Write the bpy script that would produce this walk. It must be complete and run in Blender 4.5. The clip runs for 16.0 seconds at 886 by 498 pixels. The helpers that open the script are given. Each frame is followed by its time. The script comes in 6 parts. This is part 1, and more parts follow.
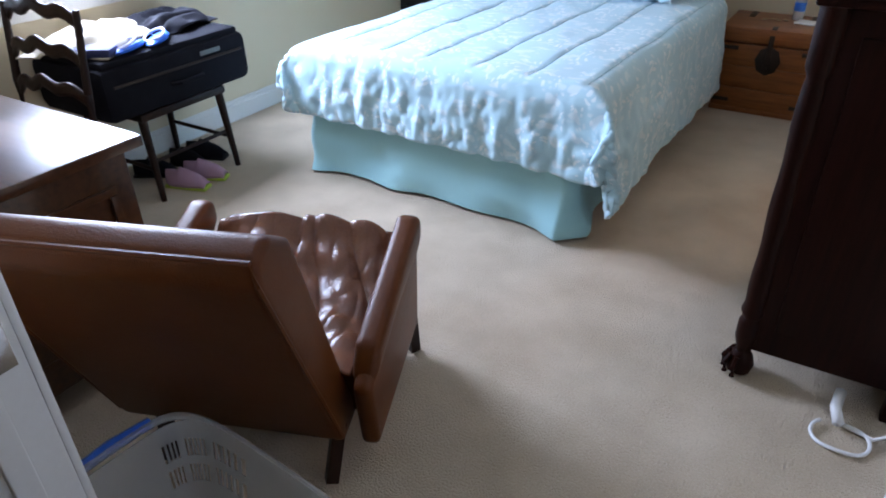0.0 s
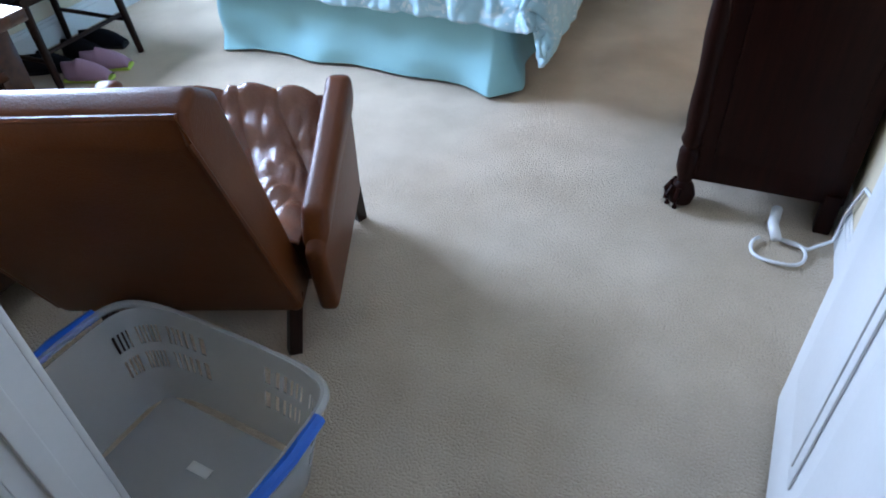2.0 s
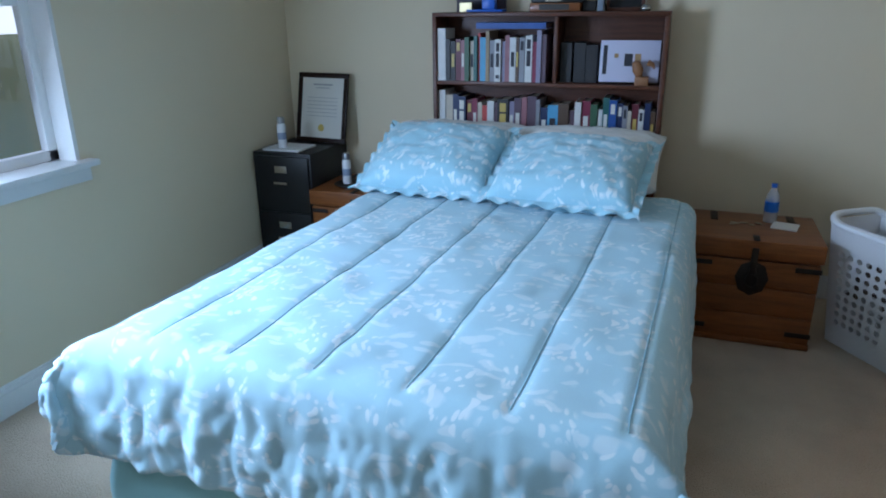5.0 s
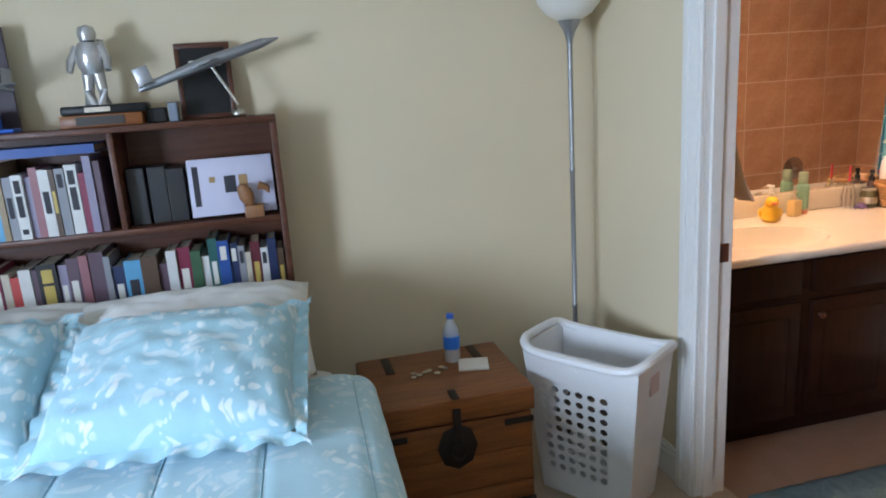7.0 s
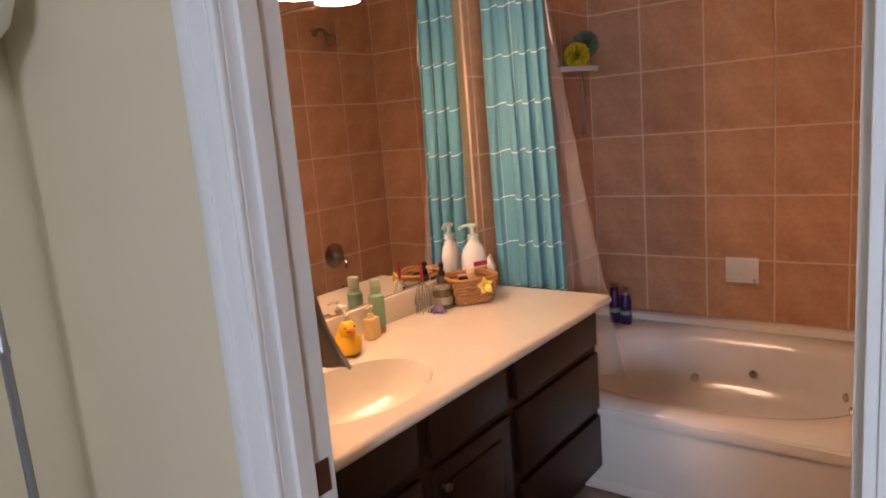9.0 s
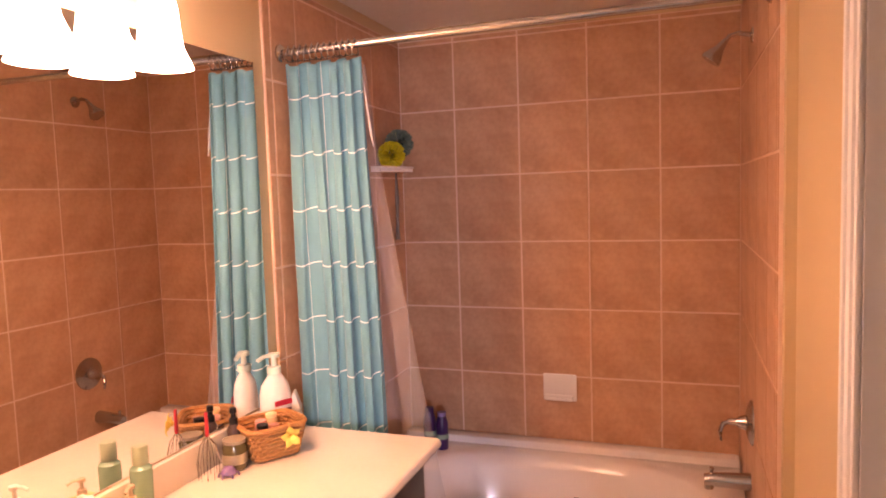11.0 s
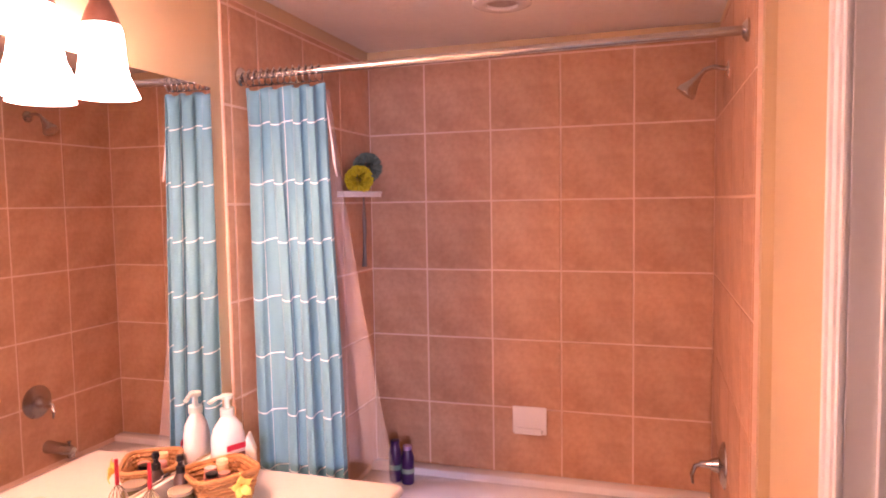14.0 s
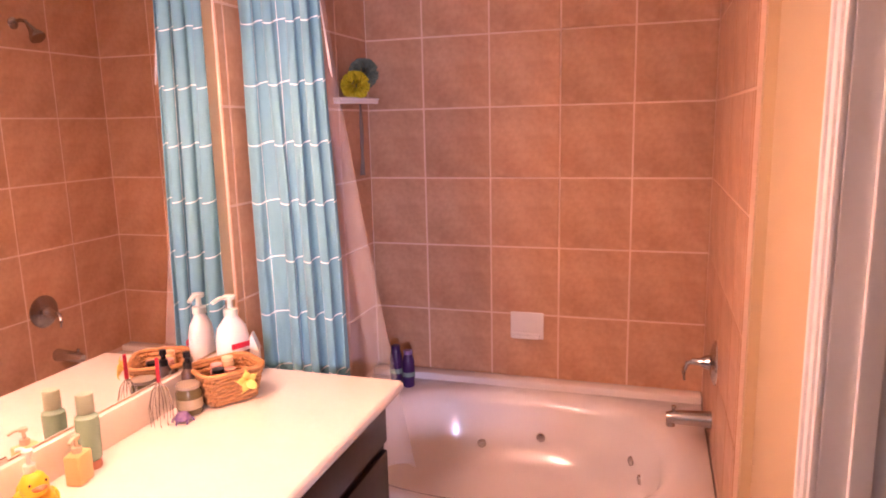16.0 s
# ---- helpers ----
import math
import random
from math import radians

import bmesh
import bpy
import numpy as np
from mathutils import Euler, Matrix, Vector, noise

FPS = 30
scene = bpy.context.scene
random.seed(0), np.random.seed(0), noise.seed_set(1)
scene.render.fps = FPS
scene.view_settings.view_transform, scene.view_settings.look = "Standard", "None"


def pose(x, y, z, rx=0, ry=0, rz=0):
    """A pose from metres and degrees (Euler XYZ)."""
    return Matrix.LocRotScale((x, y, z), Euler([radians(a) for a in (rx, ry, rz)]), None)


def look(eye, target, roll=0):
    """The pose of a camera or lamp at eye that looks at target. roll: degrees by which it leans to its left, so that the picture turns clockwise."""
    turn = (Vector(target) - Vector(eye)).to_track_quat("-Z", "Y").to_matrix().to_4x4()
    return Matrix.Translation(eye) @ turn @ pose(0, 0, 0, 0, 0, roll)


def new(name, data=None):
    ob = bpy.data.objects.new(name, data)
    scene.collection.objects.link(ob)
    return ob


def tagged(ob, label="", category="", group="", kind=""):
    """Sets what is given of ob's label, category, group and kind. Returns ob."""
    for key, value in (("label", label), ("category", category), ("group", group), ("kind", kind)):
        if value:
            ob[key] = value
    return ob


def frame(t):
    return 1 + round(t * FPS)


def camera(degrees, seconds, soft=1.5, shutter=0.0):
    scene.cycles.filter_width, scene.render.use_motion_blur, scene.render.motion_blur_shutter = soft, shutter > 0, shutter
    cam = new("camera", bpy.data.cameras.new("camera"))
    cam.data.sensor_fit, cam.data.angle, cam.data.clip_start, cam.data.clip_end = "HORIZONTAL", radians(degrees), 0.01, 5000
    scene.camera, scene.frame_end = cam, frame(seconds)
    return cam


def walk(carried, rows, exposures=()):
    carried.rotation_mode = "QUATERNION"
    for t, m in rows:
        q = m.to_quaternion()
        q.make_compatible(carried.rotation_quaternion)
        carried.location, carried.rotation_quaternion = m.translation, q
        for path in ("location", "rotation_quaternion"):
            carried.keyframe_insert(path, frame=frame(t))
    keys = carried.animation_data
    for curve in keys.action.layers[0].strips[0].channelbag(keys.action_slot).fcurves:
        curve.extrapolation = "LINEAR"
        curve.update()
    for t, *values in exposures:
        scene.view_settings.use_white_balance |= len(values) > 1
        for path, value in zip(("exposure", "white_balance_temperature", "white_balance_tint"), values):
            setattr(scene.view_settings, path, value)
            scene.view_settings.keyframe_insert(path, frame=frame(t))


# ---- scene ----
cam = camera(66.2, 16.0, soft=1.9)
WINDOW_POWER, BULB_POWER, SHADE_GLOW = 165, 8, 27
PATH = [
    (0, (1.424, 1.079, 1.481), (0.52, 2.525, 0.437), -1.1),
    (0.5, (1.426, 1.068, 1.445), (0.586, 2.476, 0.3), -1.4),
    (1, (1.424, 1.055, 1.416), (0.636, 2.423, 0.189), -2.1),
    (1.5, (1.416, 1.046, 1.387), (0.677, 2.39, 0.104), -2.8),
    (2, (1.394, 1.053, 1.375), (0.743, 2.416, 0.064), -3.5),
    (2.5, (1.356, 1.101, 1.381), (0.732, 2.536, 0.136), -3.4),
    (3, (1.286, 1.276, 1.417), (0.585, 2.782, 0.304), -4.6),
    (3.5, (1.232, 1.485, 1.452), (0.471, 3.077, 0.511), -2.8),
    (6, (0.345, 2.818, 1.524), (0.177, 4.72, 0.929), -2.4),
    (6.5, (0.361, 3.077, 1.557), (0.578, 4.989, 1.01), -4.7),
    (7, (0.487, 3.363, 1.514), (0.928, 5.257, 1.047), -3.8),
    (7.5, (0.693, 3.644, 1.563), (1.398, 5.47, 1.151), -2.0),
    (8, (0.828, 3.948, 1.554), (1.955, 5.559, 1.187), -2.6),
    (8.5, (0.939, 4.18, 1.553), (2.353, 5.543, 1.176), -3.2),
    (9, (1.14, 4.38, 1.522), (2.697, 5.585, 1.17), -4.8),
    (9.5, (1.292, 4.51, 1.522), (2.974, 5.531, 1.16), -2.5),
    (10, (1.369, 4.661, 1.546), (3.165, 5.47, 1.197), -3.4),
    (12.5, (1.591, 4.697, 1.737), (3.496, 5.305, 1.709), -0.3),
    (13, (1.586, 4.7, 1.741), (3.49, 5.312, 1.707), -0.8),
    (13.5, (1.602, 4.692, 1.734), (3.505, 5.3, 1.652), -0.7),
    (14, (1.603, 4.689, 1.719), (3.507, 5.284, 1.582), -0.9),
    (14.5, (1.599, 4.687, 1.705), (3.497, 5.29, 1.52), -1.0),
    (15, (1.598, 4.681, 1.689), (3.49, 5.284, 1.452), -1.2),
    (15.5, (1.595, 4.68, 1.671), (3.481, 5.277, 1.375), -1.6),
    (16, (1.591, 4.681, 1.65), (3.468, 5.271, 1.288), -1.3),
]
EXPOSURES = [(0, -0.38, 6250, 32), (1, -0.22, 6050, 30), (2, 0.0, 5650, 25), (3, -0.2, 5850, 22), (3.5, -0.38, 6150, 22), (6, -1.2, 5300, 20), (6.5, -0.45, 5950, 23),
             (7, -0.35, 6350, 23), (7.5, -0.5, 6500, 25), (8, -0.75, 6150, 28), (8.5, -0.8, 6100, 36), (9, -0.78, 7000, 34), (10, -0.5, 8600, 40),
             (12.5, 0.34, 7150, 84), (14, 0.32, 7150, 80), (16, 0.27, 7100, 75)]
walk(cam, [(t, look(eye, target, roll)) for t, eye, target, roll in PATH], EXPOSURES)

# ---- world and large lights ----
world = bpy.data.worlds.new("daylight")
scene.world = world
world.use_nodes = True
sky = world.node_tree.nodes.new("ShaderNodeTexSky")
sky.sky_type, sky.sun_disc = "NISHITA", False
sky.sun_elevation, sky.sun_rotation = radians(48), radians(140)
background = world.node_tree.nodes["Background"]
background.inputs["Strength"].default_value = 0.12
world.node_tree.links.new(sky.outputs[0], background.inputs["Color"])


def lamp(name, kind, m, power, color, **more):
    data = bpy.data.lights.new(name, kind)
    data.energy, data.color = power, color
    for key, value in more.items():
        if key == "size":
            data.shape, data.size, data.size_y = "RECTANGLE", value[0], value[1]
        if key == "radius":
            data.shadow_soft_size = value
        if key == "angle":
            data.angle = value
    ob = new(name, data)
    ob.matrix_world = m
    return ob


lamp("sun", "SUN", pose(0, 0, 6, 42, 0, 40), 3.0, (1.0, 0.95, 0.87), angle=radians(0.5))
# sky light that comes in through the bedroom window
lamp("window_daylight", "AREA", pose(-1.77, 3.22, 1.40, 0, -66, 0), WINDOW_POWER, (0.62, 0.83, 1.0), size=(0.80, 0.80))

# ---- materials ----


def material(name, colour, colour2=None, rough=0.6, metal=0.0, scale=8.0, fine=120.0, bump=0.15, fine_bump=0.1, depth=0.004,
             mix=0.5, coat=0.0, sheen=0.0, stretch=(1, 1, 1), contrast=0.5, spread=0.0, spec=0.5):
    m = bpy.data.materials.new(name)
    m.use_nodes = True
    nt = m.node_tree
    n, l = nt.nodes, nt.links
    b = n["Principled BSDF"]
    c2 = colour2 or tuple(v * 0.75 for v in colour)
    co = n.new("ShaderNodeTexCoord")
    mp = n.new("ShaderNodeMapping")
    mp.inputs["Scale"].default_value = stretch
    l.new(co.outputs["Object"], mp.inputs["Vector"])
    big, small = n.new("ShaderNodeTexNoise"), n.new("ShaderNodeTexNoise")
    big.inputs["Scale"].default_value, big.inputs["Detail"].default_value = scale, 6
    small.inputs["Scale"].default_value, small.inputs["Detail"].default_value = fine, 3
    l.new(mp.outputs[0], big.inputs["Vector"])
    l.new(mp.outputs[0], small.inputs["Vector"])
    ramp = n.new("ShaderNodeMapRange")
    ramp.inputs["From Min"].default_value, ramp.inputs["From Max"].default_value = 0.5 - contrast / 2, 0.5 + contrast / 2
    add = n.new("ShaderNodeMath")
    add.operation = "MULTIPLY_ADD"
    add.inputs[1].default_value, add.inputs[2].default_value = 0.35, 0.0
    sub = n.new("ShaderNodeMath")
    sub.operation = "ADD"
    l.new(small.outputs[0], add.inputs[0])
    l.new(add.outputs[0], sub.inputs[0])
    mul = n.new("ShaderNodeMath")
    mul.operation = "MULTIPLY"
    mul.inputs[1].default_value = 0.65
    l.new(big.outputs[0], mul.inputs[0])
    l.new(mul.outputs[0], sub.inputs[1])
    l.new(sub.outputs[0], ramp.inputs["Value"])
    mx = n.new("ShaderNodeMix")
    mx.data_type = "RGBA"
    mx.inputs["A"].default_value, mx.inputs["B"].default_value = (*colour, 1), (*c2, 1)
    sc = n.new("ShaderNodeMath")
    sc.operation = "MULTIPLY"
    sc.inputs[1].default_value = mix * 2 if mix < 0.5 else 1.0
    l.new(ramp.outputs[0], sc.inputs[0])
    l.new(sc.outputs[0], mx.inputs["Factor"])
    out = mx.outputs["Result"]
    if spread:
        info, hsv = n.new("ShaderNodeObjectInfo"), n.new("ShaderNodeHueSaturation")
        rng = n.new("ShaderNodeMapRange")
        rng.inputs["To Min"].default_value, rng.inputs["To Max"].default_value = 1 - spread, 1 + spread
        l.new(info.outputs["Random"], rng.inputs["Value"])
        l.new(rng.outputs[0], hsv.inputs["Value"])
        l.new(out, hsv.inputs["Color"])
        out = hsv.outputs[0]
    l.new(out, b.inputs["Base Color"])
    b.inputs["Roughness"].default_value, b.inputs["Metallic"].default_value = rough, metal
    b.inputs["Coat Weight"].default_value, b.inputs["Sheen Weight"].default_value = coat, sheen
    b.inputs["Specular IOR Level"].default_value = spec
    b1, b2 = n.new("ShaderNodeBump"), n.new("ShaderNodeBump")
    b1.inputs["Strength"].default_value, b1.inputs["Distance"].default_value = bump, depth * 3
    b2.inputs["Strength"].default_value, b2.inputs["Distance"].default_value = fine_bump, depth
    l.new(big.outputs[0], b1.inputs["Height"])
    l.new(small.outputs[0], b2.inputs["Height"])
    l.new(b1.outputs[0], b2.inputs["Normal"])
    l.new(b2.outputs[0], b.inputs["Normal"])
    return m


def wood(name, dark, light, rough=0.35, axis=(1, 1, 12), scale=5.0, coat=0.1, spread=0.0, spec=0.4):
    return material(name, light, dark, rough, scale=scale, fine=60, stretch=axis, contrast=0.35, bump=0.08, fine_bump=0.08, depth=0.002,
                    coat=coat, spread=spread, spec=spec)


def plain(name, colour, rough=0.4, metal=0.0, transmission=0.0, emit=0.0, alpha=1.0, ior=1.45, coat=0.0):
    m = bpy.data.materials.new(name)
    m.use_nodes = True
    b = m.node_tree.nodes["Principled BSDF"]
    b.inputs["Base Color"].default_value = (*colour, 1)
    b.inputs["Roughness"].default_value, b.inputs["Metallic"].default_value = rough, metal
    b.inputs["Transmission Weight"].default_value, b.inputs["IOR"].default_value = transmission, ior
    b.inputs["Coat Weight"].default_value, b.inputs["Alpha"].default_value = coat, alpha
    if emit:
        b.inputs["Emission Color"].default_value, b.inputs["Emission Strength"].default_value = (*colour, 1), emit
    return m


def floral(name, ground, leaf, bump=0.5):
    """Woven cotton with a loose pattern of pale leaf sprays."""
    m = material(name, ground, tuple(v * 0.9 for v in ground), 0.85, scale=6, fine=300, bump=bump, fine_bump=0.2, depth=0.004, sheen=0.2)
    n, l = m.node_tree.nodes, m.node_tree.links
    b = n["Principled BSDF"]
    base = b.inputs["Base Color"].links[0].from_socket
    co, warp = n.new("ShaderNodeTexCoord"), n.new("ShaderNodeTexNoise")
    warp.inputs["Scale"].default_value = 7
    add = n.new("ShaderNodeMix")
    add.data_type, add.inputs["Factor"].default_value = "VECTOR", 0.14
    l.new(co.outputs["Object"], add.inputs[4])
    l.new(co.outputs["Object"], warp.inputs["Vector"])
    l.new(warp.outputs["Color"], add.inputs[5])
    facs = []
    for sc, st, lo, hi in ((44, (1, 0.4, 1), 0.2, 0.28), (24, (0.45, 1, 1), 0.17, 0.24)):
        mp, vo, rg = n.new("ShaderNodeMapping"), n.new("ShaderNodeTexVoronoi"), n.new("ShaderNodeMapRange")
        mp.inputs["Scale"].default_value, mp.inputs["Rotation"].default_value = st, (0, 0, 0.6)
        vo.inputs["Scale"].default_value = sc
        rg.inputs["From Min"].default_value, rg.inputs["From Max"].default_value = hi + 0.12, lo + 0.1
        l.new(add.outputs[1], mp.inputs["Vector"])
        l.new(mp.outputs[0], vo.inputs["Vector"])
        l.new(vo.outputs["Distance"], rg.inputs["Value"])
        facs.append(rg.outputs[0])
    clump, rg = n.new("ShaderNodeTexNoise"), n.new("ShaderNodeMapRange")
    clump.inputs["Scale"].default_value = 8
    rg.inputs["From Min"].default_value, rg.inputs["From Max"].default_value = 0.45, 0.56
    l.new(co.outputs["Object"], clump.inputs["Vector"])
    l.new(clump.outputs[0], rg.inputs["Value"])
    m1, m2 = n.new("ShaderNodeMath"), n.new("ShaderNodeMath")
    m1.operation, m2.operation = "MULTIPLY", "MAXIMUM"
    l.new(facs[0], m1.inputs[0])
    l.new(rg.outputs[0], m1.inputs[1])
    l.new(m1.outputs[0], m2.inputs[0])
    m3 = n.new("ShaderNodeMath")
    m3.operation, m3.inputs[1].default_value = "MULTIPLY", 0.6
    l.new(facs[1], m3.inputs[0])
    l.new(m3.outputs[0], m2.inputs[1])
    mx = n.new("ShaderNodeMix")
    mx.data_type = "RGBA"
    mx.inputs["B"].default_value = (*leaf, 1)
    l.new(m2.outputs[0], mx.inputs["Factor"])
    l.new(base, mx.inputs["A"])
    l.new(mx.outputs["Result"], b.inputs["Base Color"])
    return m


CARPET = material("carpet", (0.67, 0.555, 0.42), (0.47, 0.375, 0.27), 0.95, scale=3.2, fine=170, bump=0.5, fine_bump=1.0, depth=0.014, contrast=0.30, sheen=0.1, spec=0.05)
CREAM = material("cream_paint", (0.72, 0.62, 0.44), (0.69, 0.59, 0.42), 0.7, scale=3, fine=160, bump=0.03, fine_bump=0.12, depth=0.002, contrast=0.8)
CEILING = material("ceiling_paint", (0.78, 0.75, 0.7), (0.72, 0.69, 0.64), 0.85, scale=25, fine=140, bump=0.3, fine_bump=0.4, depth=0.004)
BATHPAINT = material("bath_paint", (0.60, 0.45, 0.26), (0.57, 0.42, 0.24), 0.6, scale=3, fine=160, bump=0.03, fine_bump=0.12, depth=0.002, contrast=0.8)
WHITE = material("white_trim", (0.78, 0.78, 0.77), (0.72, 0.72, 0.7), 0.35, scale=5, fine=80, bump=0.03, fine_bump=0.05, depth=0.001, coat=0.1)
AQUA = material("aqua_cotton", (0.33, 0.62, 0.66), (0.29, 0.56, 0.61), 0.85, scale=5, fine=420, bump=0.2, fine_bump=0.15, depth=0.003, sheen=0.2)
FLORAL = floral("floral_comforter", (0.42, 0.65, 0.74), (0.68, 0.78, 0.82), 0.3)
SHAM = floral("floral_sham", (0.36, 0.61, 0.71), (0.70, 0.79, 0.82), 0.3)
LINEN = material("white_linen", (0.72, 0.72, 0.70), (0.62, 0.62, 0.6), 0.9, scale=7, fine=300, bump=0.4, fine_bump=0.1, depth=0.006)
MAHOGANY = wood("mahogany", (0.007, 0.0018, 0.0012), (0.02, 0.005, 0.003), 0.42, (14, 14, 1), coat=0.0, spec=0.08)
SHELFWOOD = wood("brown_veneer", (0.06, 0.018, 0.009), (0.13, 0.043, 0.02), 0.4, (1, 12, 12), coat=0.0)
PINE = wood("rustic_pine", (0.14, 0.04, 0.008), (0.27, 0.09, 0.02), 0.45, (1, 12, 12), 6)
DESKWOOD = wood("walnut_veneer", (0.03, 0.011, 0.004), (0.075, 0.028, 0.01), 0.3, (1, 10, 10), coat=0.4)
DARKWOOD = wood("dark_stained_wood", (0.010, 0.004, 0.0025), (0.024, 0.009, 0.005), 0.4, (10, 10, 1), coat=0.0, spec=0.2)
VANITYWOOD = wood("espresso_cabinet", (0.010, 0.0028, 0.0014), (0.024, 0.007, 0.003), 0.38, (10, 10, 1), coat=0.0, spec=0.25)
LEATHER = material("brown_leather", (0.125, 0.034, 0.006), (0.062, 0.0145, 0.0025), 0.4, spec=0.2, scale=6, fine=240, bump=0.25, fine_bump=0.35, depth=0.003, contrast=0.6)
CUSHION = material("worn_leather", (0.19, 0.07, 0.032), (0.10, 0.03, 0.014), 0.24, scale=9, fine=220, bump=0.6, fine_bump=0.3, depth=0.006, contrast=0.5)
BLACK = material("black_fabric", (0.006, 0.006, 0.009), (0.012, 0.012, 0.016), 0.85, spec=0.08, scale=14, fine=500, bump=0.25, fine_bump=0.3, depth=0.003)
BLACKPAINT = material("black_enamel", (0.008, 0.008, 0.009), (0.013, 0.013, 0.013), 0.4, spec=0.3, scale=30, fine=200, bump=0.05)
IRON = material("black_iron", (0.02, 0.018, 0.017), (0.045, 0.03, 0.024), 0.6, metal=0.6, scale=30, fine=150, bump=0.3)
CHROME = material("brushed_nickel", (0.55, 0.53, 0.50), (0.48, 0.46, 0.44), 0.22, metal=1.0, scale=20, fine=200, bump=0.03)
BRONZE = material("bronze", (0.22, 0.11, 0.08), (0.15, 0.07, 0.05), 0.4, metal=0.8, scale=20, fine=100, bump=0.1)
SILVER = material("silver_grey_metal", (0.36, 0.37, 0.39), (0.3, 0.31, 0.33), 0.35, metal=0.7, scale=20, fine=100, bump=0.05)
PLASTIC = material("white_plastic", (0.78, 0.79, 0.8), (0.72, 0.73, 0.75), 0.35, scale=9, fine=90, bump=0.05, fine_bump=0.05)
BLUEPLASTIC = material("blue_plastic", (0.02, 0.14, 0.62), (0.02, 0.11, 0.5), 0.35, scale=9, fine=90, bump=0.03)
TUBWHITE = material("tub_acrylic", (0.80, 0.78, 0.76), (0.76, 0.74, 0.72), 0.16, scale=3, fine=60, bump=0.01, fine_bump=0.01, coat=0.3)
MARBLE = material("cultured_marble", (0.80, 0.74, 0.64), (0.74, 0.67, 0.56), 0.2, scale=7, fine=70, bump=0.02, fine_bump=0.02, coat=0.3)
TILE = material("terracotta_tile", (0.60, 0.355, 0.215), (0.45, 0.24, 0.13), 0.5, scale=7, fine=45, bump=0.08, fine_bump=0.06, depth=0.002, contrast=0.30, spread=0.06)
GROUT = material("grout", (0.78, 0.58, 0.45), (0.7, 0.5, 0.38), 0.85, scale=30, fine=200, bump=0.2)
VINYL = material("bath_vinyl", (0.36, 0.25, 0.19), (0.28, 0.19, 0.14), 0.45, scale=9, fine=90, bump=0.05)
MIRROR = plain("mirror_silver", (0.9, 0.9, 0.9), 0.0, 1.0)
GLASS = plain("window_glass", (1, 1, 1), 0.0, 0.0, 1.0)

# ---- mesh helpers ----


def box(bm, x0, x1, y0, y1, z0, z1, bevel=0.0, segments=2):
    made = bmesh.ops.create_cube(bm, size=1)["verts"]
    bmesh.ops.transform(bm, verts=made, matrix=Matrix.Translation(((x0 + x1) / 2, (y0 + y1) / 2, (z0 + z1) / 2)) @ Matrix.Diagonal((x1 - x0, y1 - y0, z1 - z0, 1)))
    if bevel:
        edges = list({e for v in made for e in v.link_edges})
        bmesh.ops.bevel(bm, geom=edges, offset=bevel, segments=segments, affect="EDGES", profile=0.5)
    return bm


def boxes(*items, bevel=0.0):
    bm = bmesh.new()
    for it in items:
        box(bm, *it, bevel=bevel)
    return bm


def lathe(profile, steps=20, bm=None, m=None):
    """A turned shape round z from (radius, height) pairs."""
    bm = bm or bmesh.new()
    m = m or Matrix()
    rings = []
    for r, z in profile:
        rings.append([bm.verts.new(m @ Vector((r * math.cos(2 * math.pi * i / steps), r * math.sin(2 * math.pi * i / steps), z))) for i in range(steps)])
    for a, b in zip(rings, rings[1:]):
        for i in range(steps):
            bm.faces.new((a[i], a[(i + 1) % steps], b[(i + 1) % steps], b[i]))
    if profile[0][0] > 1e-4:
        bm.faces.new(rings[0][::-1])
    if profile[-1][0] > 1e-4:
        bm.faces.new(rings[-1])
    return bm


def tube(points, radius, steps=8, bm=None, radii=None):
    """A round bar along a line of points."""
    bm = bm or bmesh.new()
    pts = [Vector(p) for p in points]
    rings = []
    for k, p in enumerate(pts):
        way = (pts[min(k + 1, len(pts) - 1)] - pts[max(k - 1, 0)]).normalized()
        side = way.cross(Vector((0, 0, 1)))
        side = side.normalized() if side.length > 1e-3 else Vector((1, 0, 0))
        up = side.cross(way)
        r = radii[k] if radii else radius
        rings.append([bm.verts.new(p + r * (math.cos(2 * math.pi * i / steps) * side + math.sin(2 * math.pi * i / steps) * up)) for i in range(steps)])
    for a, b in zip(rings, rings[1:]):
        for i in range(steps):
            bm.faces.new((a[i], a[(i + 1) % steps], b[(i + 1) % steps], b[i]))
    bm.faces.new(rings[0][::-1])
    bm.faces.new(rings[-1])
    return bm


def sheet(fn, nu, nv, bm=None):
    """A grid of faces through fn(u, v), u and v from 0 to 1."""
    bm = bm or bmesh.new()
    g = [[bm.verts.new(fn(i / nu, j / nv)) for j in range(nv + 1)] for i in range(nu + 1)]
    for i in range(nu):
        for j in range(nv):
            bm.faces.new((g[i][j], g[i + 1][j], g[i + 1][j + 1], g[i][j + 1]))
    return bm


def finish(name, bm, mat_, smooth=False, thick=0.0, m=None):
    bmesh.ops.recalc_face_normals(bm, faces=bm.faces)
    me = bpy.data.meshes.new(name)
    bm.to_mesh(me)
    bm.free()
    me.materials.append(mat_)
    if smooth:
        for p in me.polygons:
            p.use_smooth = True
    ob = new(name, me)
    if smooth == "auto":
        me.set_sharp_from_angle(angle=radians(40))
    if thick:
        s = ob.modifiers.new("thickness", "SOLIDIFY")
        s.thickness, s.offset = thick, 0
    if m is not None:
        ob.matrix_world = m
    return ob


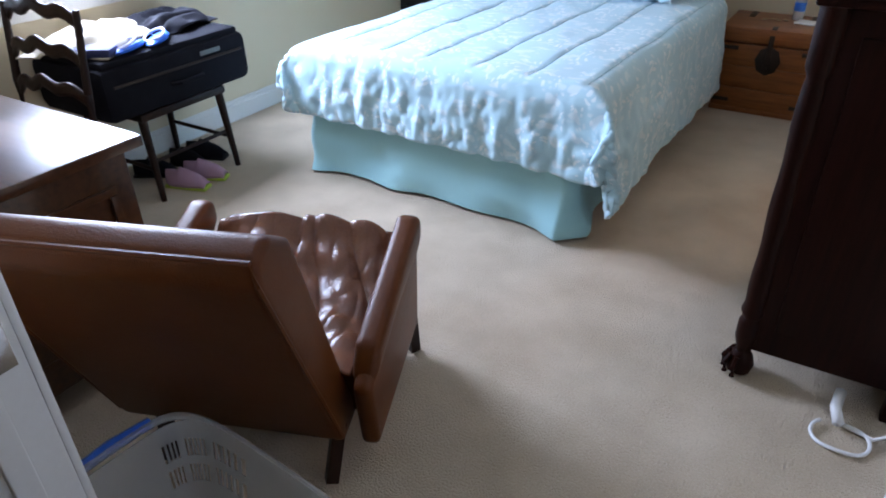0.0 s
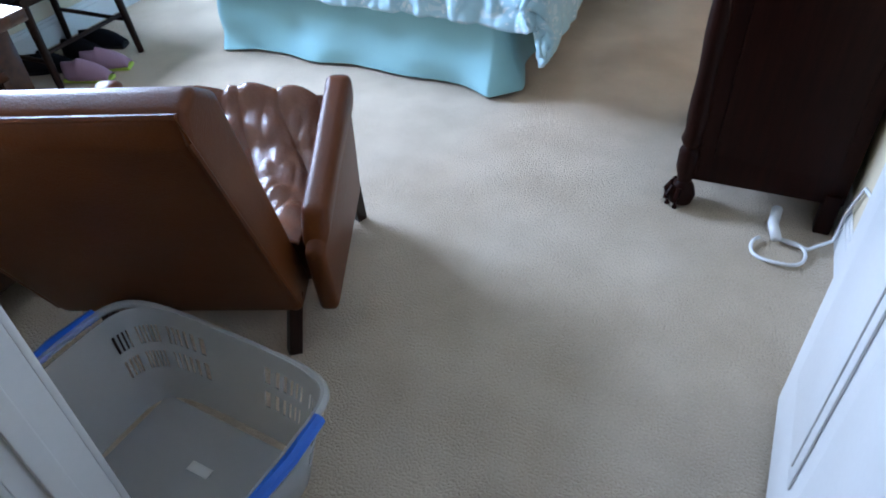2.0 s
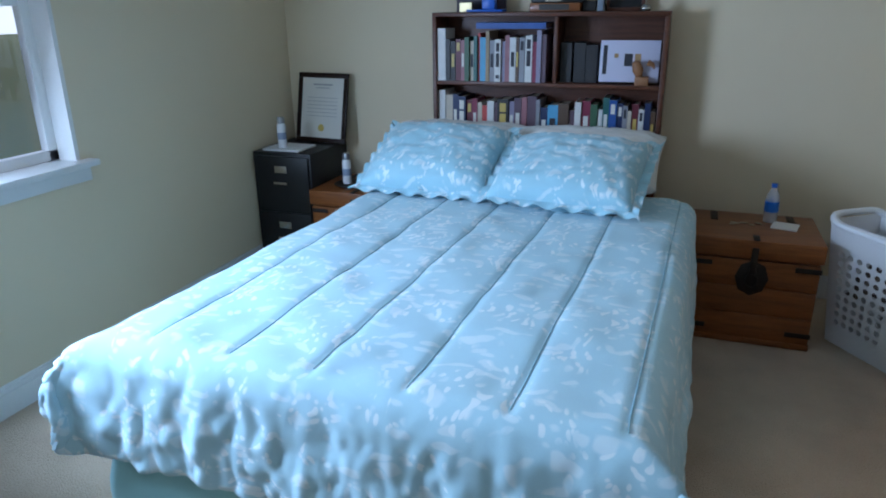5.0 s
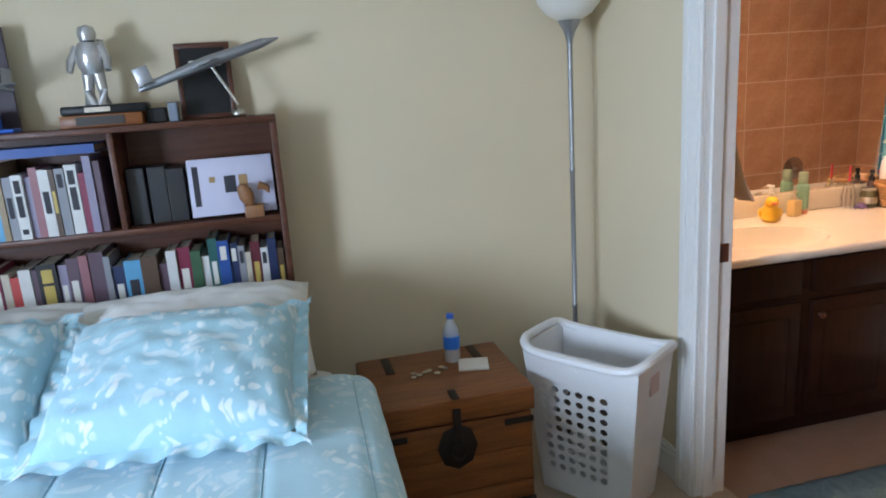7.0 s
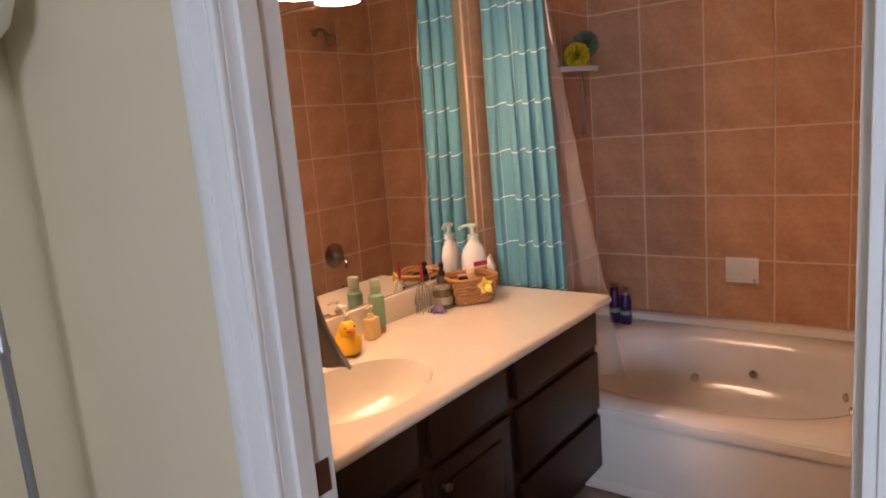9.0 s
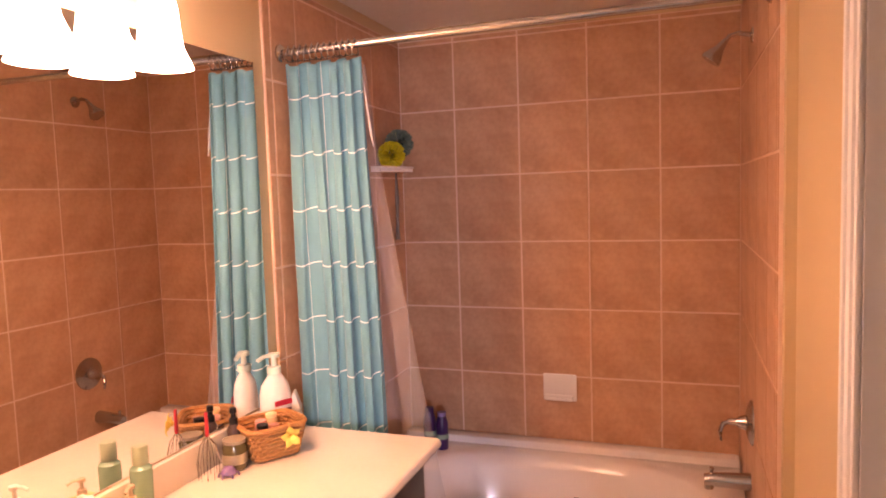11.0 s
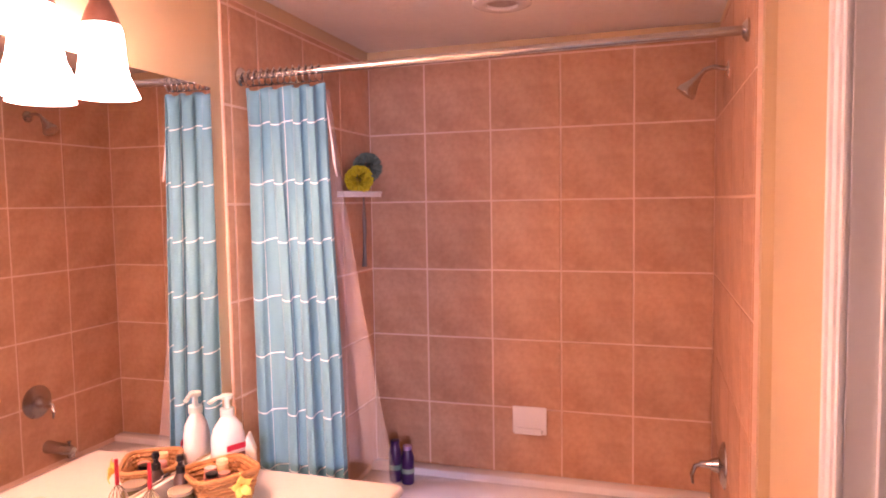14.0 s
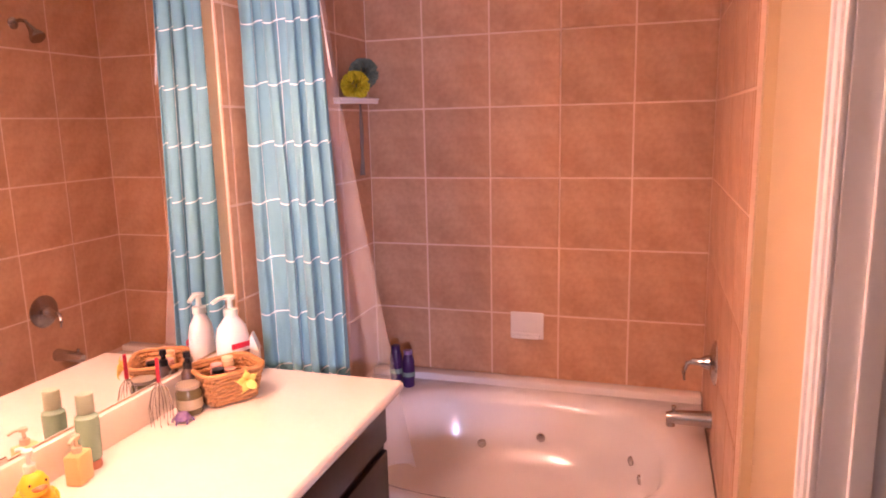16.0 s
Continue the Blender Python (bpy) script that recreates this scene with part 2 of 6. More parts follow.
def part(name, bm, mat_, parent, label="", smooth="auto", thick=0.0):
    ob = finish(name, bm, mat_, smooth, thick)
    ob.parent = parent
    if label:
        ob["label"] = label
    return ob


def thing(name, label, category, m=None, group="", kind=""):
    ob = new(name)
    ob.matrix_world = m or Matrix()
    return tagged(ob, label, category, group, kind)


def structure(name, bm, mat_, label="", category="", smooth=False):
    return tagged(finish(name, bm, mat_, smooth), label, category, kind="structure")


# ---- the shell: bedroom, hall, bathroom, closet ----
WX, EX, NY, SY = -1.75, 1.815, 6.075, 1.38   # bedroom faces
BX, TX, BNY, BSY = 1.935, 4.78, 6.066, 4.40
VNY = 6.062                                  # wall behind the vanity
ASY, TUBX = 4.44, 3.53                      # alcove south face, tub front
CZ = 2.47
structure("floor", boxes((-1.95, 1.955, -0.6, 6.25, -0.12, 0.0)), CARPET, "beige cut-pile bedroom carpet with worn tracks", "carpet")
structure("floor_bath", boxes((1.955, 5.0, 2.9, 6.4, -0.12, -0.004)), VINYL, "brown vinyl bathroom floor", "floor")
structure("floor_hall", boxes((1.955, 2.6, -0.6, 1.26, -0.12, 0.0)), CARPET, "beige hall carpet", "carpet")
structure("ceiling", boxes((-2.0, 1.96, -0.7, 6.25, CZ, CZ + 0.12)), CEILING, "white textured ceiling", "ceiling")
structure("ceiling_hall", boxes((1.96, 2.6, -0.7, 1.3, CZ, CZ + 0.12)), CEILING, "white hall ceiling", "ceiling")
structure("ceiling_bath", boxes((1.96, 5.0, 2.9, 6.4, CZ + 0.002, CZ + 0.12)), CEILING, "white textured bathroom ceiling", "ceiling")
WY0, WY1, WZ0, WZ1 = 2.45, 4.40, 0.89, 2.05
structure("wall_west", boxes((WX - 0.16, WX, -0.6, WY0, 0, CZ), (WX - 0.16, WX, WY1, NY + 0.14, 0, CZ), (WX - 0.16, WX, WY0, WY1, 0, WZ0), (WX - 0.16, WX, WY0, WY1, WZ1, CZ)), CREAM, "cream painted wall with a window", "wall")
structure("wall_north", boxes((WX, BX, NY, NY + 0.14, 0, CZ)), CREAM, "cream painted bedroom wall", "wall")
DY0, DY1, DH = 4.44, 5.295, 2.03
structure("wall_east", boxes((EX, BX, SY, DY0 - 0.02, 0, CZ), (EX, BX, DY1 + 0.02, NY, 0, CZ), (EX, BX, DY0 - 0.02, DY1 + 0.02, DH + 0.02, CZ)), CREAM, "cream painted wall with the bathroom doorway", "wall")
EX0, EX1 = 0.575, 1.69
structure("wall_south", boxes((WX, EX0 - 0.02, SY - 0.12, SY, 0, CZ), (EX1 + 0.02, BX, SY - 0.12, SY, 0, CZ), (EX0 - 0.02, EX1 + 0.02, SY - 0.12, SY, DH + 0.02, CZ)), CREAM, "cream painted wall with the entrance doorway", "wall")
structure("wall_hall", boxes((0.0, 2.6, -0.66, -0.6, 0, CZ), (-0.06, 0.0, -0.6, 1.26, 0, CZ), (2.6, 2.66, -0.6, 1.26, 0, CZ)), CREAM, "cream painted hall wall", "wall")
structure("wall_bath_north", boxes((BX, TX + 0.14, BNY, BNY + 0.14, 0, CZ), (BX, 3.525, VNY, BNY, 0, CZ)), BATHPAINT, "warm yellow painted bathroom wall", "wall")
structure("wall_bath_east", boxes((TX + 0.012, TX + 0.15, 2.9, BNY, 0, CZ)), BATHPAINT, "yellow painted wall behind the tub tiles", "wall")
CX0, CX1 = 2.10, 2.80
structure("wall_bath_south", boxes((BX, CX0 - 0.02, BSY - 0.12, BSY, 0, CZ), (CX1 + 0.02, 3.50, BSY - 0.12, BSY, 0, CZ), (CX0 - 0.02, CX1 + 0.02, BSY - 0.12, BSY, DH + 0.02, CZ),
                                   (3.50, TX + 0.012, BSY - 0.12, ASY - 0.012, 0, CZ)), BATHPAINT, "yellow painted bathroom wall with a closet doorway", "wall")
structure("wall_closet", boxes((BX, TX, 2.9, 3.0, 0, CZ), (BX, BX + 0.05, 3.0, BSY - 0.12, 0, CZ), (TX - 0.2, TX, 3.0, BSY - 0.12, 0, CZ)), CREAM, "plain closet wall", "wall")


def casing(name, axis, at, a0, a1, height, out, width=0.075):
    """Moulded door trim on one wall face; at: the face's place on the axis, out: the way it looks."""
    bm = bmesh.new()
    for w0, w1, d in ((0.0, width, 0.012), (0.012, width - 0.008, 0.018), (width * 0.62, width - 0.004, 0.024)):
        for r in ((a0 - w1, a0 - w0, 0, height + w1), (a1 + w0, a1 + w1, 0, height + w1), (a0 - w0, a1 + w0, height + w0, height + w1)):
            lo, hi = sorted((at, at + out * d))
            if axis == "x":
                box(bm, lo, hi, r[0], r[1], r[2], r[3], bevel=0.003)
            else:
                box(bm, r[0], r[1], lo, hi, r[2], r[3], bevel=0.003)
    return structure(name, bm, WHITE, "white moulded door trim", "door trim", "auto")


casing("trim_bath_door", "x", EX, DY0, DY1, DH, -1, 0.095)
casing("trim_entry", "y", SY, EX0, EX1, DH, 1)
casing("trim_entry_hall", "y", SY - 0.12, EX0, EX1, DH, -1)
casing("trim_closet", "y", BSY, CX0, CX1, DH, 1, 0.06)
structure("jamb_bath_door", boxes((EX, BX, DY0 - 0.02, DY0, 0, DH), (EX, BX, DY1, DY1 + 0.02, 0, DH), (EX, BX, DY0, DY1, DH, DH + 0.02),
                                  (1.84, 1.88, DY1 - 0.012, DY1, 0, DH), (1.84, 1.88, DY0, DY0 + 0.012, 0, DH), bevel=0.002), WHITE, "white door jamb with a stop", "door jamb")
structure("jamb_entry", boxes((EX0 - 0.02, EX0, SY - 0.12, SY, 0, DH), (EX1, EX1 + 0.02, SY - 0.12, SY, 0, DH), (EX0, EX1, SY - 0.12, SY, DH, DH + 0.02),
                              (EX0, EX0 + 0.012, SY - 0.085, SY - 0.05, 0, DH), bevel=0.002), WHITE, "white entrance door jamb", "door jamb")
structure("jamb_closet", boxes((CX0 - 0.02, CX0, BSY - 0.12, BSY, 0, DH), (CX1, CX1 + 0.02, BSY - 0.12, BSY, 0, DH), (CX0, CX1, BSY - 0.12, BSY, DH, DH + 0.02),
                               (CX1 - 0.012, CX1, BSY - 0.08, BSY - 0.045, 0, DH), bevel=0.002), WHITE, "white closet door jamb", "door jamb")


def baseboard(name, *runs):
    bm = bmesh.new()
    for axis, at, out, a0, a1 in runs:
        for z0, z1, d in ((0, 0.095, 0.014), (0.095, 0.115, 0.010), (0.115, 0.128, 0.006)):
            lo, hi = sorted((at, at + out * d))
            box(bm, *((lo, hi, a0, a1) if axis == "x" else (a0, a1, lo, hi)), z0, z1, bevel=0.0015, segments=1)
    return structure(name, bm, WHITE, "white moulded baseboard", "baseboard")


baseboard("baseboard", ("x", WX, 1, SY, NY), ("y", NY, -1, WX + 0.014, EX), ("x", EX, -1, SY, DY0 - 0.096), ("x", EX, -1, DY1 + 0.096, NY - 0.014),
          ("y", SY, 1, WX + 0.014, EX0 - 0.076))
baseboard("baseboard_bath", ("y", BSY, 1, CX1 + 0.076, 3.50), ("x", TX - 0.2, -1, 3.0, BSY - 0.12))

# ---- window ----
win = structure("window_1", boxes((WX - 0.16, WX, WY0, WY0 + 0.02, WZ0, WZ1), (WX - 0.16, WX, WY1 - 0.02, WY1, WZ0, WZ1), (WX - 0.16, WX, WY0, WY1, WZ1 - 0.02, WZ1)), WHITE,
                "white framed bedroom window with bright daylight", "window")
part("window_sill", boxes((WX - 0.16, WX + 0.055, WY0 - 0.05, WY1 + 0.05, WZ0 - 0.022, WZ0 + 0.004), (WX, WX + 0.018, WY0 - 0.03, WY1 + 0.03, WZ0 - 0.085, WZ0 - 0.022), bevel=0.004), WHITE, win)
for k in range(2):
    y0, y1 = WY0 + 0.02 + k * 0.955, WY0 + 0.02 + (k + 1) * 0.955
    fr = part("window_frame", boxes((WX - 0.13, WX - 0.09, y0, y0 + 0.045, WZ0 + 0.006, WZ1 - 0.02), (WX - 0.13, WX - 0.09, y1 - 0.045, y1, WZ0 + 0.006, WZ1 - 0.02),
                                     (WX - 0.13, WX - 0.09, y0, y1, WZ0 + 0.006, WZ0 + 0.05), (WX - 0.13, WX - 0.09, y0, y1, WZ1 - 0.06, WZ1 - 0.02),
                                     (WX - 0.125, WX - 0.095, y0, y1, 1.5, 1.535), bevel=0.003), WHITE, win)
    pane = part("pane", boxes((WX - 0.113, WX - 0.109, y0 + 0.04, y1 - 0.04, WZ0 + 0.05, WZ1 - 0.06)), GLASS, fr)
    pane.visible_shadow = False
haze = structure("backdrop", boxes((-60, -59.8, -60, 60, -1, 30)), plain("bright_sky", (0.86, 0.93, 1.0), 1.0, emit=1.6), "bright hazy sky outside the window", "sky")
structure("ground", boxes((-120, 120, -120, 120, -0.6, -0.5)), material("lawn", (0.14, 0.17, 0.07), (0.10, 0.13, 0.05), 0.95, scale=2, fine=60), "lawn outside the window", "ground")

# ---- entrance door, open against the east wall ----
door = structure("door_1", boxes((0, 0.035, 0, 0.86, 0.012, 2.02), bevel=0.003), WHITE, "white panelled entrance door standing open", "door")
door.matrix_world = pose(1.65, 1.39, 0, 0, 0, -2)
for z0, z1 in ((0.22, 0.88), (1.02, 1.85)):
    for y0, y1 in ((0.12, 0.40), (0.47, 0.75)):
        bm = boxes((-0.006, 0.0, y0, y1, z0, z1), (-0.010, -0.004, y0 + 0.03, y1 - 0.03, z0 + 0.03, z1 - 0.03), bevel=0.003)
        part("door_panel", bm, WHITE, door)
part("strike_plate", boxes((EX0 + 0.0005, EX0 + 0.003, SY - 0.045, SY - 0.012, 0.89, 0.965), bevel=0.001), CHROME, bpy.data.objects["jamb_entry"])
part("strike_plate", boxes((1.883, 1.92, DY1 - 0.003, DY1 - 0.0005, 0.875, 0.94), bevel=0.001), BRONZE, bpy.data.objects["jamb_bath_door"])
part("strike_plate", boxes((CX1 - 0.003, CX1 - 0.0005, BSY - 0.04, BSY - 0.004, 0.87, 0.95), bevel=0.001), BRONZE, bpy.data.objects["jamb_closet"])

# ---- bedroom: the bed ----
rnd = random.Random(7)


def wav(x, y, s=1.0, seed=0.0):
    return noise.noise(Vector((x * s, y * s, seed)))


bed = thing("bed", "queen bed with an aqua bed skirt, beside the bookcase", "bed", pose(-0.155, 3.49, 0, 0, 0, -2))
part("box_spring", boxes((-0.68, 0.68, 0.03, 2.16, 0.16, 0.38), bevel=0.03), LINEN, bed)
part("mattress", boxes((-0.68, 0.68, 0.02, 2.16, 0.385, 0.60), bevel=0.06), LINEN, bed, "white mattress")
for lx in (-0.6, 0.6):
    for ly in (0.1, 1.95):
        part("leg", lathe([(0.025, 0), (0.03, 0.02), (0.03, 0.165)], 12, m=Matrix.Translation((lx, ly, 0))), BLACKPAINT, bed)


def skirt_at(u, v):
    """The skirt runs from the head along one side, across the foot and back along the other side; v goes down."""
    run = u * (2.0 + 1.38 + 2.0)
    fold = 0.012 * math.sin(run * 13 + 2 * wav(run, 0, 2)) + 0.03 * wav(run, v, 3.1, 4)
    flare = v * (0.035 + fold * 1.3)
    hw = 0.69
    if run < 2.0:
        p, o = Vector((-hw, 2.04 - run, 0)), Vector((-1, 0, 0))
    elif run < 3.38:
        p, o = Vector((-hw + run - 2.0, 0.02, 0)), Vector((0, -1, 0))
    else:
        p, o = Vector((hw, 0.02 + run - 3.38, 0)), Vector((1, 0, 0))
    near = min(abs(run - 2.0), abs(run - 3.38))
    puff = math.exp(-(near / 0.12) ** 2) * 0.05 * v
    z = 0.42 * (1 - v) + v * (0.014 + 0.012 * abs(wav(run, 1, 4)))
    return p + o * (flare + puff) + Vector((0, 0, z))


part("bed_skirt", sheet(skirt_at, 260, 10), AQUA, bed, "aqua cotton bed skirt with loose folds", smooth=True)

HW, TOP, CXB = 0.715, 0.655, -0.095


def over(d, r=0.07):
    """How far out and down cloth runs that hangs over a rounded edge by d."""
    a = min(d, r * math.pi / 2) / r
    return r * math.sin(a), r * (1 - math.cos(a)) + max(0, d - r * math.pi / 2)


def comforter_cloth(s, t):
    ds, dt = max(0.0, abs(s) - HW + 0.05), max(0.0, 0.05 - t)
    sx = 1 if s > 0 else -1
    ox, dx = over(ds)
    oy, dy = over(dt)
    x = sx * (min(abs(s), HW - 0.05) + ox)
    y = max(t, 0.05) - oy
    drop = dx + dy if not (ds and dt) else max(dx, dy) + 0.05 * min(dx, dy)
    hang = min(1.0, drop / 0.25)
    z = TOP - drop
    q = abs((s - 0.185) / 0.246 - round((s - 0.185) / 0.246)) * 0.246
    groove = 0.0065 * math.exp(-(q / 0.014) ** 2)
    if dt < 0.03:
        z += 0.012 * wav(s, t, 3, 1) + 0.006 * wav(s, t, 9, 2) - groove
    else:
        hem = 0.014 * (1 - math.exp(-((dt - 0.08) / 0.016) ** 2))
        ruck = 0.026 * wav(s * 3.2, dt * 0.9, 4.0, 2) + 0.015 * wav(s * 3, dt * 2, 10.0, 3)
        y -= hang * (0.02 + hem + ruck)
    if ds > 0.03:
        x += sx * hang * (1 - 0.5 * min(1.0, max(0.0, t) / 1.2)) * (0.03 + 0.05 * wav(t, ds * 0.5, 4.5, 5) + 0.018 * wav(t, ds, 14, 6) + 0.10 * drop)
        z += 0.02 * wav(t, 0.2, 3, 8) * hang
    if ds and dt:
        k = min(1, min(ds, dt) / 0.16)
        y -= 0.035 * k * hang * (1 + 0.6 * math.sin(ds * 9))
        x += sx * k * (0.05 + 0.03 * math.sin(dt * 16))
        z += 0.10 * k * min(1.0, ds / 0.5)
    return Vector((x, y, max(z, 0.02 + 0.015 * abs(wav(s, t, 5)))))


def comforter_at(u, v):
    return comforter_cloth(-(HW + 0.27) + u * (2 * HW + 0.27 + 0.50), -0.33 + v * (0.33 + 1.88))


comforter = thing("comforter", "quilted aqua comforter with white leaf print spread over the bed", "comforter", pose(CXB - 0.015, 3.485, 0, 0, 0, -2))
part("quilted_cover", sheet(comforter_at, 220, 190), FLORAL, comforter, smooth=True, thick=0.022)
STITCH = plain("seam_thread", (0.24, 0.42, 0.50), 0.8)
for k in range(-3, 3):
    pts = [comforter_cloth(0.185 + 0.246 * k, 0.04 + 1.8 * i / 40) + Vector((0, 0, 0.0125)) for i in range(41)]
    part("stitch_seam", tube(pts, 0.0018, 5), STITCH, comforter, "thin dark quilting seam", smooth=True)


def pillow_mesh(w, h, d, flange=0.0, seed=0):
    bm = bmesh.new()
    n = 36
    for side in (1, -1):
        def f(u, v):
            a, b = (u - 0.5) * 2, (v - 0.5) * 2
            core = max(0.0, (1 - abs(a) ** 2.6) * (1 - abs(b) ** 2.6))
            k = 1 + 0.04 * (abs(a) * abs(b)) ** 2
            z = side * d / 2 * core ** 0.42 * (1 + 0.12 * wav(a, b, 2.2, seed))
            z += 0.010 * wav(a * 2, b * 2, 3, seed + 2) * (1 if core > 0 else 0)
            return Vector((a * w / 2 * k, b * h / 2 * k, z))
        sheet(f, n, n, bm)
    if flange:
        loop = [(-1, -1), (1, -1), (1, 1), (-1, 1)]
        for k in range(4):
            p, q = Vector(loop[k]), Vector(loop[(k + 1) % 4])
            def g(u, v, p=p, q=q):
                c = p.lerp(q, u)
                return Vector((c.x * w / 2 * (1.04 if abs(c.x * c.y) > 0.98 else 1) * (1 + v * flange * 2 / w), c.y * h / 2 * (1.04 if abs(c.x * c.y) > 0.98 else 1) * (1 + v * flange * 2 / h), 0.012 * v * math.sin(u * 40 + seed)))
            sheet(g, 40, 3, bm)
    bmesh.ops.remove_doubles(bm, verts=bm.verts, dist=0.001)
    return bm


for k, (x, y, rz, rx) in enumerate(((-0.485, 5.27, -2, 26), (0.165, 5.19, -6, 22))):
    sham = thing("pillow", "aqua leaf-print pillow in a flanged sham on the bed", "pillow", pose(x, y, 0.80, rx, 0, rz), "pillows on the bed")
    part("sham", pillow_mesh(0.60, 0.46, 0.22, 0.04, k * 5), SHAM, sham, smooth=True)
for k, (x, y) in enumerate(((-0.48, 5.50), (0.17, 5.48))):
    tagged(finish("bed_pillow", pillow_mesh(0.70, 0.42, 0.19, 0, 11 + k), LINEN, True, 0, pose(x, y, 0.80, 24, 0, 2 - 4 * k)), "white pillow behind the printed shams", "pillow", "white pillows")

# ---- chest of drawers with turned posts ----
DX0, DX1, DYA, DYB, DTOP = 1.315, 1.80, 2.93, 3.62, 1.18
dresser = thing("chest_of_drawers", "tall dark mahogany chest of drawers with turned posts", "chest of drawers", pose(0, 0, 0))
part("body", boxes((DX0 + 0.05, DX1 - 0.005, DYA + 0.02, DYB - 0.02, 0.105, DTOP - 0.03), bevel=0.004), MAHOGANY, dresser)
part("top", boxes((DX0 - 0.035, DX1, DYA - 0.03, DYB + 0.03, DTOP - 0.03, DTOP), (DX0 - 0.015, DX1, DYA - 0.012, DYB + 0.012, DTOP - 0.055, DTOP - 0.028), bevel=0.008), MAHOGANY, dresser)
for yy in (DYA + 0.035, DYB - 0.035):
    prof = [(0.012, 0), (0.036, 0.012), (0.042, 0.04), (0.034, 0.07), (0.022, 0.09), (0.026, 0.11), (0.034, 0.14), (0.034, 0.20), (0.026, 0.215), (0.036, 0.24), (0.030, 0.27)]
    prof += [(0.031 + 0.0022 * math.sin(i * 1.25), 0.27 + i * 0.05) for i in range(1, 14)]
    prof += [(0.026, 0.95), (0.036, 0.975), (0.036, DTOP - 0.075), (0.036, DTOP - 0.056)]
    part("post", lathe(prof, 18, m=Matrix.Translation((DX0 + 0.03, yy, 0))), MAHOGANY, dresser)
    part("leg", boxes((DX1 - 0.06, DX1 - 0.012, yy - 0.025, yy + 0.025, 0, 0.14), bevel=0.006), MAHOGANY, dresser)
    claw = bmesh.new()
    for i in range(5):
        a = math.pi * (0.55 + 0.22 * i)
        tube([(DX0 + 0.03 + 0.034 * math.cos(a), yy + 0.034 * math.sin(a), 0.075), (DX0 + 0.03 + 0.05 * math.cos(a), yy + 0.05 * math.sin(a), 0.045), (DX0 + 0.03 + 0.046 * math.cos(a), yy + 0.046 * math.sin(a), 0.008)], 0.009, 6, claw)
    part("claw_foot", claw, MAHOGANY, dresser)
part("side_panel", boxes((DX0 + 0.10, DX1 - 0.05, DYA + 0.012, DYA + 0.021, 0.2, DTOP - 0.12), bevel=0.003), MAHOGANY, dresser)
zs = [0.16, 0.40, 0.62, 0.83, 1.10]
for z0, z1 in zip(zs, zs[1:]):
    dr = part("drawer", boxes((DX0 + 0.032, DX0 + 0.052, DYA + 0.085, DYB - 0.085, z0 + 0.01, z1 - 0.01), bevel=0.006), MAHOGANY, dresser)
    for yy in (DYA + 0.19, DYB - 0.19):
        part("knob", lathe([(0.008, 0), (0.008, 0.012), (0.02, 0.02), (0.017, 0.032), (0.0, 0.036)], 12, m=Matrix.Translation((DX0 + 0.034, yy, (z0 + z1) / 2)) @ Matrix.Rotation(radians(-90), 4, "Y")), MAHOGANY, dr)
box_ = thing("storage_box", "grey cardboard box on the chest of drawers", "box", pose(1.58, 3.24, DTOP, 0, 0, 4))
part("box_body", boxes((-0.14, 0.14, -0.19, 0.19, 0.001, 0.16), bevel=0.004), material("grey_card", (0.3, 0.3, 0.3), (0.24, 0.24, 0.24), 0.8), box_)
part("box_lid", boxes((-0.145, 0.145, -0.195, 0.195, 0.12, 0.168), bevel=0.004), material("grey_card_lid", (0.36, 0.36, 0.37), (0.3, 0.3, 0.31), 0.8), box_)
papers = tagged(finish("paper", boxes((1.36, 1.50, 3.02, 3.22, DTOP + 0.0005, DTOP + 0.012), (1.37, 1.49, 3.03, 3.2, DTOP + 0.0125, DTOP + 0.02)), plain("paper", (0.62, 0.66, 0.72), 0.8)), "small stack of pale papers on the chest", "papers")
cord = bmesh.new()
tube([(1.66 + 0.075 * math.cos(a) - 0.01, 2.81 + 0.062 * math.sin(a), 0.008 + 0.004 * math.sin(3 * a)) for a in [2.4 + i * 5.6 / 26 for i in range(27)]] + [(1.73, 2.84, 0.012), (1.79, 2.88, 0.03), (1.80, 2.9, 0.12), (1.805, 2.84, 0.25), (1.807, 2.7, 0.30)], 0.0055, 8, cord)
tube([(1.64, 2.85, 0.02), (1.625, 2.90, 0.035), (1.63, 2.96, 0.05)], 0.016, 10, cord)
tagged(finish("extension_cord", cord, PLASTIC, True), "white extension cord looped on the carpet", "cord")

# ---- leather armchair ----
chair = thing("armchair", "brown leather lounge armchair with a creased cushion", "armchair", pose(0.145, 2.34, 0, 0, 0, 21))


def slab(x0, x1, pts, bevel=0.02):
    """A slab between two side planes whose outline (y, z) is given."""
    bm = bmesh.new()
    a = [bm.verts.new((x0, y, z)) for y, z in pts]
    b = [bm.verts.new((x1, y, z)) for y, z in pts]
    bm.faces.new(a)
    bm.faces.new(b[::-1])
    n = len(pts)
    for i in range(n):
        bm.faces.new((a[i], a[(i + 1) % n], b[(i + 1) % n], b[i]))
    bmesh.ops.recalc_face_normals(bm, faces=bm.faces)
    if bevel:
        bmesh.ops.bevel(bm, geom=bm.edges[:], offset=bevel, segments=3, affect="EDGES", profile=0.6)
    return bm


